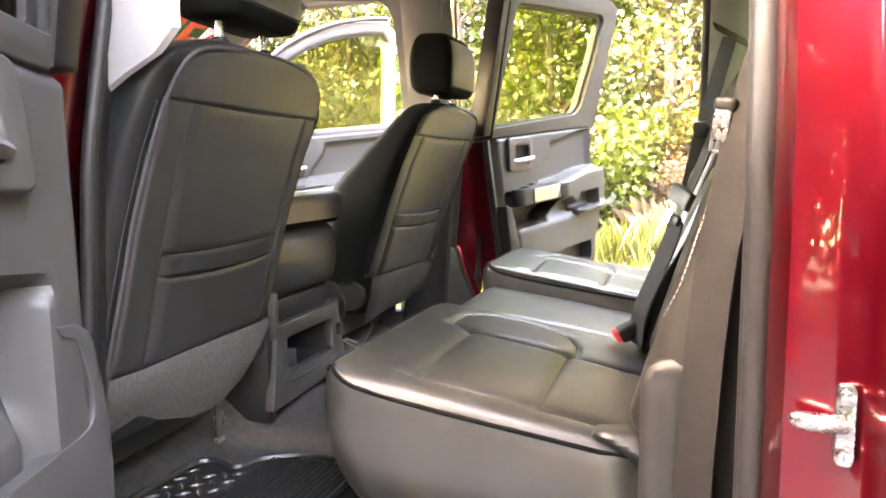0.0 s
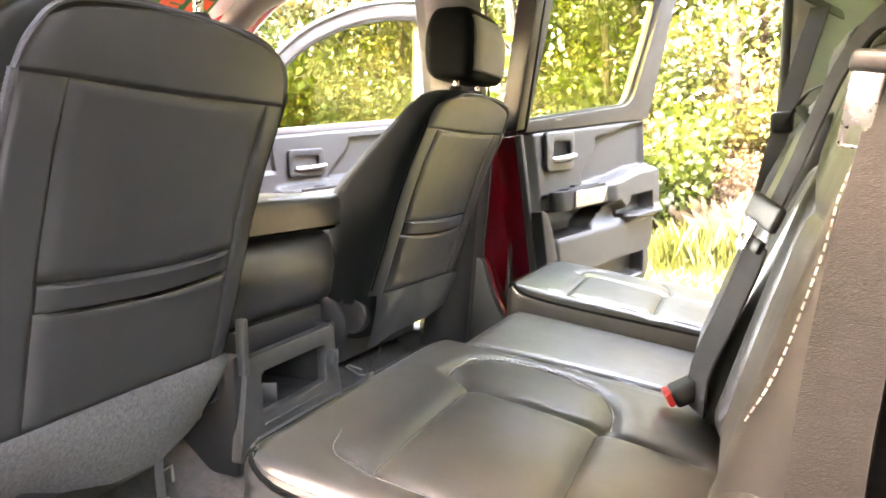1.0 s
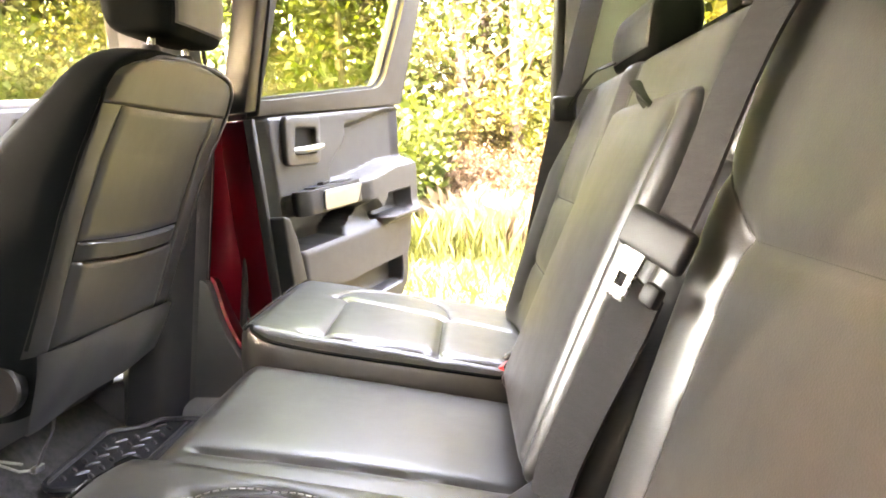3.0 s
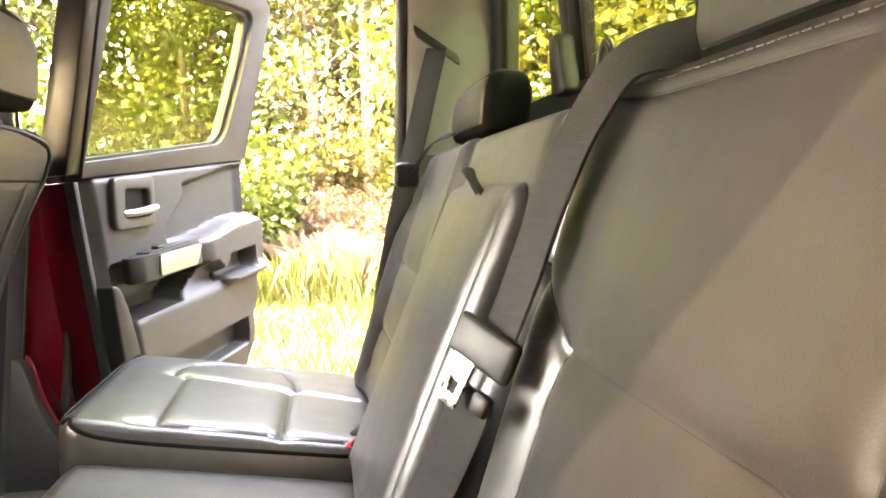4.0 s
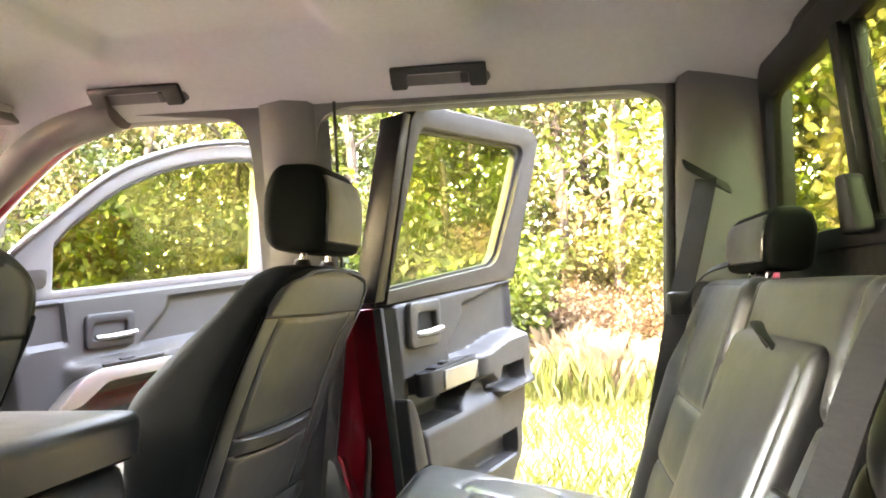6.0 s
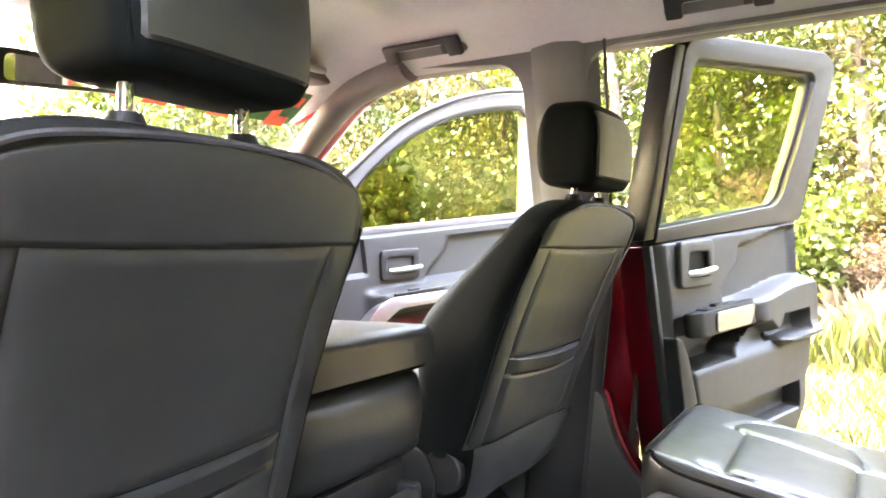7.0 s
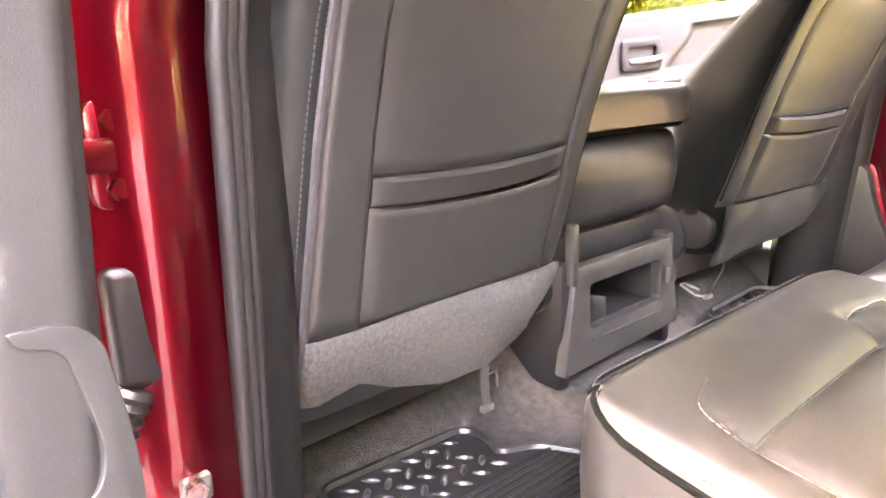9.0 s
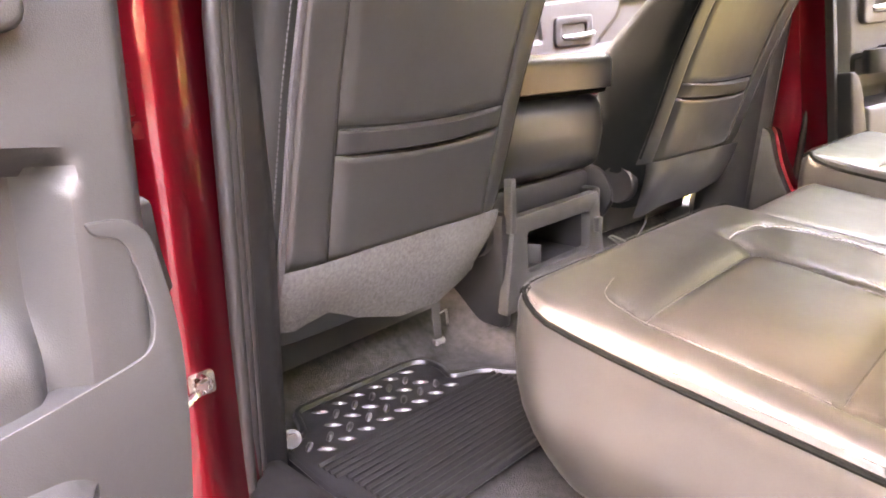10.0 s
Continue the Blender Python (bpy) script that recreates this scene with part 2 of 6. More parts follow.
def prism(outline, to3d, d0, d1, bevel=0.0, seg=2, holes=()):
    """A plate: a 2D outline (a, b) carried to (a, b, depth) by to3d between the depths d0 and d1; holes go through."""
    bm = bmesh.new()
    loops = [outline, *holes]
    es = []
    for lp in loops:
        vs = [bm.verts.new((a, b, 0)) for a, b in lp]
        es += [bm.edges.new((vs[i], vs[(i + 1) % len(vs)])) for i in range(len(vs))]
    bmesh.ops.triangle_fill(bm, edges=es, use_beauty=True, use_dissolve=True)
    r = bmesh.ops.extrude_face_region(bm, geom=bm.faces[:])
    bmesh.ops.translate(bm, vec=(0, 0, 1), verts=[v for v in r["geom"] if isinstance(v, bmesh.types.BMVert)])
    for v in bm.verts:
        v.co = Vector(to3d(v.co.x, v.co.y, d0 + (d1 - d0) * v.co.z))
    bmesh.ops.recalc_face_normals(bm, faces=bm.faces[:])
    if bevel:
        bmesh.ops.bevel(bm, geom=[e for e in bm.edges if e.calc_face_angle(0) > 0.6], offset=bevel, segments=seg, profile=0.5, affect="EDGES", clamp_overlap=True)
    return bm


def rounded(pts, r, n=5):
    """A polygon with its corners rounded."""
    out = []
    k = len(pts)
    for i in range(k):
        p, a, b = Vector(pts[i]), Vector(pts[i - 1]), Vector(pts[(i + 1) % k])
        rr = r[i] if isinstance(r, (list, tuple)) else r
        ra = min(rr, (a - p).length * 0.48, (b - p).length * 0.48)
        p1, p2 = p + (a - p).normalized() * ra, p + (b - p).normalized() * ra
        for j in range(n + 1):
            t = j / n
            out.append(tuple((1 - t) ** 2 * p1 + 2 * t * (1 - t) * p + t * t * p2))
    return out


def seg_dist(u, v, line):
    best = 9.0
    for (a, b), (c, d) in zip(line, line[1:]):
        du, dv = c - a, d - b
        t = max(0.0, min(1.0, ((u - a) * du + (v - b) * dv) / (du * du + dv * dv + 1e-12)))
        best = min(best, math.hypot(u - a - t * du, v - b - t * dv))
    return best


class Pad:
    """A padded block: a rounded face over (u, v) with seams pressed in, and depth behind it."""

    def __init__(self, place, u0, u1, v0, v1, depth, height=None, seams=(), r=0.03, corner=0.04, res=0.007, groove=0.007, gw=0.009, taper=0.0, crown=0.0):
        self.place, self.u0, self.u1, self.v0, self.v1 = place, u0, u1, v0, v1
        self.depth, self.height, self.seams, self.r, self.corner = depth, height, seams, r, corner
        self.res, self.groove, self.gw, self.taper, self.crown = res, groove, gw, taper, crown

    def h(self, u, v):
        e = min(u - self.u0, self.u1 - u, v - self.v0, self.v1 - v)
        e = max(0.0, e)
        h = 0.0 if e >= self.r else -(self.r - math.sqrt(max(0.0, self.r ** 2 - (self.r - e) ** 2)))
        if self.height:
            h += self.height(u, v)
        if self.crown:
            a = (u - self.u0) / (self.u1 - self.u0) * 2 - 1
            b = (v - self.v0) / (self.v1 - self.v0) * 2 - 1
            h += self.crown * (1 - a * a) * (1 - b * b)
        for line in self.seams:
            d = seg_dist(u, v, line)
            if d < self.gw * 5:
                h -= self.groove * math.exp(-d / self.gw)
        return h

    def corner_map(self, u, v):
        c = self.corner
        for cu, su in ((self.u0 + c, -1), (self.u1 - c, 1)):
            for cv, sv in ((self.v0 + c, -1), (self.v1 - c, 1)):
                a, b = (u - cu) * su / c, (v - cv) * sv / c
                if a > 0 and b > 0:
                    return cu + su * c * a * math.sqrt(1 - b * b / 2), cv + sv * c * b * math.sqrt(1 - a * a / 2)
        return u, v

    def p(self, u, v, lift=0.0):
        h = self.h(u, v)
        u, v = self.corner_map(u, v)
        return Vector(self.place(u, v, h + lift))

    def mesh(self):
        bm = bmesh.new()

        def axis(a, b):
            n = max(6, int((b - a) / self.res))
            core = [a + (b - a) * i / n for i in range(n + 1)]
            extra = [a + self.r * f for f in (0.04, 0.12)] + [b - self.r * f for f in (0.04, 0.12)]
            return sorted(set(core + extra))

        us, vs = axis(self.u0, self.u1), axis(self.v0, self.v1)
        g = [[bm.verts.new(self.p(u, v)) for v in vs] for u in us]
        for i in range(len(us) - 1):
            for j in range(len(vs) - 1):
                bm.faces.new((g[i][j], g[i + 1][j], g[i + 1][j + 1], g[i][j + 1]))
        rim = [(i, 0) for i in range(len(us))] + [(len(us) - 1, j) for j in range(1, len(vs))]
        rim += [(i, len(vs) - 1) for i in range(len(us) - 2, -1, -1)] + [(0, j) for j in range(len(vs) - 2, 0, -1)]
        prev = [g[i][j] for i, j in rim]
        mu, mv = (self.u0 + self.u1) / 2, (self.v0 + self.v1) / 2
        for f in (0.12, 0.25, 0.4, 0.55, 0.7, 0.82, 0.91, 0.97, 1.0):
            ring = []
            for i, j in rim:
                u, v = self.corner_map(us[i], vs[j])
                k = 1 + 0.3 * self.taper * math.sin(math.pi * f) - self.taper * f ** 3 - (0.03 if f == 1.0 else 0.0)
                base = self.h(us[i], vs[j])
                ring.append(bm.verts.new(self.place(mu + (u - mu) * k, mv + (v - mv) * k, base - self.depth * f)))
            for a in range(len(rim)):
                b = (a + 1) % len(rim)
                bm.faces.new((prev[a], prev[b], ring[b], ring[a]))
            prev = ring
        bm.faces.new(prev)
        return bm


def seam_lines(pad, parent):
    """A dark sewn line at the bottom of every seam."""
    for line in pad.seams:
        pts = []
        for (a, b), (c, d) in zip(line, line[1:]):
            n = max(2, int(math.hypot(c - a, d - b) / 0.008))
            pts += [pad.p(a + (c - a) * i / n, b + (d - b) * i / n, 0.0006) for i in range(n)]
        part("seam", tube(pts + [pad.p(*line[-1], 0.0006)], 0.0014, 5), THREAD_BLACK, parent)


def stitches(pts, step=0.009, dash=0.006, r=0.0009, bm=None):
    """Short thread dashes along a line of points."""
    pts = [Vector(p) for p in pts]
    bm = bm or bmesh.new()
    seg = [(b - a).length for a, b in zip(pts, pts[1:])]
    total, s = sum(seg), 0.0

    def at(d):
        for k, L in enumerate(seg):
            if d <= L or k == len(seg) - 1:
                return pts[k].lerp(pts[k + 1], min(1.0, d / max(L, 1e-9)))
            d -= L
    while s + dash < total:
        tube([at(s), at(s + dash)], r, 5, bm=bm)
        s += step
    return bm

# ---- the cab: x towards the tailgate, y towards the passenger side, z up from the rear floor ----
GROUND_Z = -0.78


def sm(x, a, b):
    t = max(0.0, min(1.0, (x - a) / (b - a)))
    return t * t * (3 - 2 * t)


def lean(z, y):
    """How far the sides lean in above the belt line."""
    return y - max(0.0, z - 0.62) * 0.20


def solid_strip(plan, zs, side, xlean=0.0, bm=None):
    rings = [[(x + xlean * (z - 0.3), side * lean(z, y), z) for x, y in plan] for z in zs]
    return loft(rings, bm=bm)


ZS = [-0.05, 0.1, 0.3, 0.45, 0.62, 0.75, 0.9, 1.05, 1.2]
cab_floor = thing("floor", pose(0, 0, 0), "dark grey carpeted cab floor", "floor", kind="structure")
bm = bmesh.new()
nx, ny = 90, 80


def floor_z(x, y):
    rise = 0.0
    if x < -0.16:
        rise = min(0.10, (-0.16 - x) * 0.8)
    hump = 0.05 * math.exp(-(y / 0.16) ** 2)
    return -0.012 + rise + hump + 0.003 * noise.noise((x * 14, y * 14, 0))


vs = [[bm.verts.new((-1.3 + 2.36 * i / nx, -0.80 + 1.60 * j / ny, floor_z(-1.3 + 2.36 * i / nx, -0.80 + 1.60 * j / ny))) for j in range(ny + 1)] for i in range(nx + 1)]
for i in range(nx):
    for j in range(ny):
        bm.faces.new((vs[i][j], vs[i + 1][j], vs[i + 1][j + 1], vs[i][j + 1]))
part("carpet", bm, CARPET, cab_floor)
part("floor_pan", box((-0.12, 0, -0.09), (2.36, 1.62, 0.06), 0.01), DARK_STEEL, cab_floor)

# headliner: rises from the door heads to a flat middle, with a shallow sunk field over the rear seats
ceiling = thing("ceiling", pose(0, 0, 0), "grey cloth headliner with a shallow sunk field", "headliner", kind="structure")


def roof_z(x, y):
    a = abs(y)
    e = max(0.0, (a - 0.52) / 0.20)
    z = 1.285 - 0.105 * min(1.0, e) ** 1.3
    z -= 0.035 * max(0.0, (x - 0.80) / 0.24) ** 1.5 if x > 0.80 else 0.0
    z -= 0.10 * max(0.0, (-0.55 - x) / 0.45) ** 1.6 if x < -0.55 else 0.0

    def field(x0, x1, y0, y1, d, w=0.05):
        s = 1.0
        for v, lo, hi in ((x, x0, x1), (a, y0, y1)):
            s *= max(0.0, min(1.0, (v - lo) / w)) * max(0.0, min(1.0, (hi - v) / w))
        return d * s
    z += field(0.42, 0.86, -1, 0.56, 0.034, 0.04) + field(-0.45, 0.14, -1, 0.56, 0.034, 0.04) - field(0.50, 0.62, 0.06, 0.42, 0.016, 0.03)
    return z


bm = bmesh.new()
nx, ny = 110, 90
vs = [[bm.verts.new((-0.98 + 2.03 * i / nx, -0.74 + 1.48 * j / ny, roof_z(-0.98 + 2.03 * i / nx, -0.74 + 1.48 * j / ny))) for j in range(ny + 1)] for i in range(nx + 1)]
for i in range(nx):
    for j in range(ny):
        bm.faces.new((vs[i][j], vs[i][j + 1], vs[i + 1][j + 1], vs[i + 1][j]))
part("headliner", bm, HEADLINER, ceiling)
bm = bmesh.new()
rings = []
for i in range(25):
    x = -1.02 + 2.14 * i / 24
    rings.append([(x, y, 1.20 + 0.155 * (1 - abs(y / 0.80) ** 4) - 0.10 * max(0.0, (-0.55 - x) / 0.45) ** 1.6) for y in [-0.80 + 0.08 * k for k in range(21)]])
part("roof_skin", loft(rings, caps=False, closed=False), RED, ceiling)

walls = {}
for side, nm in ((-1, "wall_left"), (1, "wall_right")):
    wall = thing(nm, pose(0, 0, 0), "dark red truck body side with grey inner pillar trim and black door seals", "body side", kind="structure")
    walls[side] = wall
    comb = [(1.06, 0.745), (1.06, 1.27), (-0.66, 1.27), (-0.64, 1.200), (-0.42, 1.188), (-0.19, 1.168), (-0.155, 1.11), (-0.150, 0.745), (-0.01, 0.745), (0.012, 1.06), (0.030, 1.160), (0.09, 1.180), (0.76, 1.180), (0.825, 1.160), (0.842, 1.08), (0.852, 0.745)]
    # same trim both sides; the passenger side's shade is put into a darker grey
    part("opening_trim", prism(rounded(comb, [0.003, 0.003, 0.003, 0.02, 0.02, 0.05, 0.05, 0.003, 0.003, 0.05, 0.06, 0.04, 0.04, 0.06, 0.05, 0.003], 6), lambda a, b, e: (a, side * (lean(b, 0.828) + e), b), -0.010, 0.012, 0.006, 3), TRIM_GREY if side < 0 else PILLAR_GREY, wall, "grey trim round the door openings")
    # middle pillar
    lower = [(-0.16, 0.83), (-0.15, 0.77), (-0.12, 0.735), (-0.06, 0.725), (-0.015, 0.737), (0.010, 0.765), (0.022, 0.795), (0.024, 0.84), (-0.14, 0.85)]
    part("pillar_lower_trim", solid_strip(lower, ZS[:6], side, 0.09), PLASTIC, wall, "black lower pillar trim")
    rings = []
    for z in (0.69, 0.705, 0.725, 0.75, 0.78, 0.81, 0.84, 0.88, 0.95, 1.05, 1.13, 1.20, 1.29):
        yi = 0.80 - 0.095 * sm(z, 0.72, 0.86) - 0.08 * max(0.0, z - 0.86)
        if side > 0:
            yi = lean(z, 0.828) - 0.024 * sm(z, 0.72, 0.80)
        yo = lean(z, 0.845)
        ym = 0.742 if side < 0 else 9.0
        xr = 0.128 * sm(z, 0.69, 0.778) if side < 0 else 0.0
        rings.append([(x, side * y, z) for x, y in ((-0.155, yo), (-0.148, max(yi + 0.035, yo - 0.06)), (-0.12, yi + 0.008), (-0.06, yi), (0.0 + xr * 0.6, min(yi + 0.006, ym)), (0.03 + xr * 0.9, min(yi + 0.022, ym + 0.010)), (0.042 + xr, min(yi + 0.040, ym + 0.020)), (0.036 + xr, min(yi + 0.052, ym + 0.028)), (0.034, min(yo - 0.005, ym + 0.036)), (-0.13, yo + 0.015))])
    # passenger side again takes the darker grey for its shade
    part("pillar_upper_trim", loft(rings), TRIM_GREY if side < 0 else PILLAR_GREY, wall, "light grey upper pillar trim, toned darker for shade on the passenger side")
    for k, (sx, sy, rr) in enumerate((((0.047, 0.831, 0.009), (0.035, 0.815, 0.008), (0.026, 0.801, 0.006)) if side < 0 else ((0.030, 0.806, 0.004), (0.100, 0.868, 0.009)))):
        pts = [(sx + 0.09 * (z - 0.3) if z < 0.62 else sx + 0.029 + 0.02 * (z - 0.62), side * lean(z, sy), z) for z in np.linspace(-0.04, 0.70 if sy > 0.86 else 1.19, 26)]
        part("door_seal", loft([[(x + rr * math.cos(math.pi * q / 6), y + rr * math.sin(math.pi * q / 6), z) for q in range(12)] for x, y, z in pts]), SEAL, wall)
    red = [(0.030, 0.808), (0.046, 0.842), (0.056, 0.856), (0.066, 0.874), (0.070, 0.892), (0.064, 0.912), (0.046, 0.932), (0.034, 0.945), (0.026, 0.965), (0.020, 0.990), (-0.02, 1.0), (-0.10, 0.995), (-0.12, 0.95), (-0.14, 0.90), (-0.15, 0.86), (-0.14, 0.845)]
    back = lambda z: 0.05 * (z - 0.3)
    slim = lambda z: 0.75 * sm(z, 0.66, 0.80) if side > 0 else 0.0
    rings = [[(x * (1 - slim(z)) - 0.06 * slim(z) + back(z) * (1 - slim(z)) + (0.040 * (1 - sm(z, 0.30, 0.66)) * sm(y, 0.84, 0.88) if side > 0 else 0.0), side * lean(z, y), z) for x, y in red] for z in sorted(ZS + [0.68, 0.71, 0.78])]
    part("middle_pillar", loft(rings), RED, wall, "dark red painted door jamb")
    # rear pillar and jamb
    ctrim = [(0.846, 0.822), (0.852, 0.785), (0.872, 0.752), (0.91, 0.728), (0.96, 0.715), (1.05, 0.712), (1.06, 0.80), (0.87, 0.84)]
    part("rear_pillar_lower_trim", solid_strip(ctrim, ZS[:6], side), PLASTIC, wall)
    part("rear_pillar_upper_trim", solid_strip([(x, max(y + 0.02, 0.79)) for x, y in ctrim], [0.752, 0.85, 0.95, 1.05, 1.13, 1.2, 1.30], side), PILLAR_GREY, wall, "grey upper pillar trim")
    for sx, sy, rr in ((0.842, 0.825, 0.013), (0.843, 0.852, 0.014)):
        part("door_seal", tube([(sx, side * lean(z, sy), z) for z in np.linspace(-0.04, 1.19, 24)], rr, 10), SEAL, wall)
    cred = [(0.848, 0.85), (0.85, 0.90), (0.856, 0.918), (0.885, 0.925), (0.905, 0.935), (0.915, 0.952), (0.92, 0.985), (0.94, 1.0), (0.975, 1.004), (1.10, 1.005), (1.115, 0.93), (1.04, 0.90), (0.96, 0.87)]
    part("rear_jamb", solid_strip(cred, ZS, side), RED, wall, "dark red painted door jamb")
    # front pillar, header and sill
    part("front_pillar_trim", tube([(x, side * y, z) for x, y, z in spline([(-0.50, 0.70, 1.20), (-0.72, 0.725, 1.15), (-0.92, 0.755, 1.02), (-1.12, 0.80, 0.86), (-1.30, 0.84, 0.70)], 8)], 0.045, 12, 1.0), PILLAR_GREY, wall)
    part("front_pillar", tube([(x, side * (y + 0.06), z + 0.03) for x, y, z in spline([(-0.50, 0.70, 1.20), (-0.72, 0.725, 1.15), (-0.92, 0.755, 1.02), (-1.12, 0.80, 0.86), (-1.30, 0.84, 0.70)], 8)], 0.05, 12), RED, wall)
    part("front_pillar_base", box((-1.22, side * 0.86, 0.30), (0.22, 0.12, 0.95), 0.03), RED, wall)
    part("roof_rail", tube([(x, side * 0.755, 1.215) for x in np.linspace(-0.5, 1.1, 20)], 0.042, 12), TRIM_GREY, wall, "light grey door header")
    part("roof_rail_skin", tube([(x, side * 0.80, 1.235) for x in np.linspace(-0.5, 1.12, 20)], 0.05, 12), RED, wall)
    part("sill", box((-0.15, side * 0.865, -0.09), (2.2, 0.17, 0.12), 0.03, 3), RED, wall)
    if side > 0:
        # light on the lower trim's rear edge, drawn as a strip of lighter plastic
        edge = [(0.006, 0.764), (0.016, 0.772), (0.026, 0.786), (0.031, 0.800), (0.026, 0.812), (0.010, 0.806)]
        part("lit_pillar_edge", solid_strip(edge, ZS[:6], side, 0.09), PLASTIC_SOFT, wall, "lit rear edge of the pillar trim, in a lighter plastic")
    part("sill_plate", box((0.40, side * 0.80, -0.022), (0.86, 0.11, 0.02), 0.006), PLASTIC, wall)
    if side > 0:
        foot = [(-0.01, -0.05), (0.0, 0.34), (0.045, 0.33), (0.075, 0.22), (0.12, 0.135), (0.19, 0.08), (0.30, 0.05), (0.30, -0.05)]
        part("jamb_foot", prism(rounded(foot, [0.005, 0.005, 0.02, 0.05, 0.05, 0.05, 0.01, 0.005], 6), lambda a, b, e: (a, e, b), 0.815, 0.868, 0.006), RED, wall)
        part("foot_trim", prism(rounded([(x - 0.006 if x < 0.25 else x, z - 0.004 if z > 0 else z) for x, z in foot], [0.005, 0.005, 0.02, 0.05, 0.05, 0.05, 0.01, 0.005], 6), lambda a, b, e: (a, e, b), 0.778, 0.812, 0.006), PLASTIC_SOFT, wall, "grey sill trim sweeping up to the pillar")
    part("front_sill_trim", prism(rounded([(0.745, -0.05), (0.758, 0.085), (0.785, 0.10), (0.835, 0.095), (0.850, -0.05)], 0.012), lambda a, b, e: (e, side * a, b), -1.12, -0.10, 0.004), PLASTIC, wall)
    part("sill_trim", prism(rounded([(0.745, -0.05), (0.758, 0.035), (0.785, 0.052), (0.835, 0.050), (0.850, -0.05)], 0.012), lambda a, b, e: (e, side * a, b), -0.04, 0.86, 0.004), PILLAR_GREY if side > 0 else PLASTIC, wall)
    # rear quarter, from the jamb to the tailgate
    part("bed_side", box((2.0, side * 0.985, 0.05), (1.75, 0.05, 0.85), 0.03, 3), RED, wall)

# rear wall with its sliding window
wall_rear = thing("wall_rear", pose(0, 0, 0), "black trimmed cab rear wall below the window", "rear wall", kind="structure")
part("back_panel", box((1.085, 0, 0.40), (0.05, 1.5, 0.83), 0.01), PLASTIC, wall_rear)
part("back_header", box((1.066, 0, 1.238), (0.045, 1.5, 0.07), 0.012), BLACK_GLOSS, wall_rear)
for s in (-1, 1):
    part("corner_post", box((1.075, s * 0.765, 0.98), (0.05, 0.07, 0.40), 0.01), PLASTIC, wall_rear)


def glass_x(z):
    return 1.060 - 0.10 * (z - 0.83)


rw = thing("window_1", pose(0, 0, 0), "three-pane sliding rear window in black frame", "rear window", kind="structure")


def on_glass(a, b, d):
    return (glass_x(b) + d, a, b)


hole = rounded([(-0.750, 0.835), (0.750, 0.835), (0.650, 1.128), (-0.650, 1.128)], 0.03)
part("window_frame", prism(rounded([(-0.775, 0.80), (0.775, 0.80), (0.775, 1.20), (-0.775, 1.20)], 0.02), on_glass, -0.012, 0.02, 0.003, holes=[hole[::-1]]), BLACK_GLOSS, rw)
for y0 in (0.262, -0.150):
    part("divider", prism([(y0 - 0.020, 0.835), (y0 + 0.016, 0.835), (y0 + 0.016, 1.135), (y0 - 0.020, 1.135)], on_glass, -0.022, 0.012, 0.004), BLACK_GLOSS, rw)
    part("slider_edge", prism([(y0 - 0.042, 0.84), (y0 - 0.026, 0.84), (y0 - 0.026, 1.13), (y0 - 0.042, 1.13)], on_glass, -0.006, 0.012, 0.003), PLASTIC, rw)
part("latch", prism(rounded([(0.225, 0.815), (0.285, 0.815), (0.278, 0.905), (0.240, 0.905)], 0.01), on_glass, -0.045, -0.015, 0.006), PLASTIC, rw, "black window latch")
for y0, y1 in ((0.278, 0.735), (-0.134, 0.242), (-0.735, -0.170)):
    pane = part("pane", prism([(y0, 0.835), (y1, 0.835), (y1, 1.135), (y0, 1.135)], on_glass, 0.003, 0.006), GLASS_TINT, rw)
    pane.visible_shadow = False
bm = bmesh.new()
for z in np.linspace(0.87, 1.10, 6):
    tube([(glass_x(z) + 0.0015, -0.13, z), (glass_x(z) + 0.0015, 0.24, z)], 0.0005, 4, bm=bm)
part("heating_wires", bm, BLACK_GLOSS, rw)

# windscreen, header and painted lettering band
ws = thing("window_2", pose(0, 0, 0), "clear windscreen", "windscreen", kind="structure")


def on_screen(a, b, d):
    """a across, b from the header (0) down to the cowl (1)."""
    return (-0.79 - 0.66 * b - 0.05 * (1 - (a / 0.75) ** 2), a * (1 + 0.06 * b), 1.165 - 0.46 * b + d)


bm = bmesh.new()
vs = [[[bm.verts.new(on_screen(-0.74 + 1.48 * i / 16, j / 10, k * 0.006)) for j in range(11)] for i in range(17)] for k in (0, 1)]
for k in (0, 1):
    for i in range(16):
        for j in range(10):
            bm.faces.new((vs[k][i][j], vs[k][i + 1][j], vs[k][i + 1][j + 1], vs[k][i][j + 1]))
pane = part("pane", bm, GLASS, ws)
pane.visible_shadow = False
band = thing("windscreen_lettering", pose(0, 0, 0), "red and green painted lettering across the windscreen top", "window paint")
bm = bmesh.new()


def screen_patch(a0, b0, a1, b1, d):
    b2 = bmesh.new()
    n = max(2, int(abs(a1 - a0) / 0.04))
    lo = [[b2.verts.new(on_screen(a0 + (a1 - a0) * i / n, b, d + e)) for b in (b0, b1)] for e in (0, 0.001) for i in range(n + 1)]
    for o in (0, n + 1):
        for i in range(n):
            b2.faces.new((lo[o + i][0], lo[o + i + 1][0], lo[o + i + 1][1], lo[o + i][1]))
    return b2


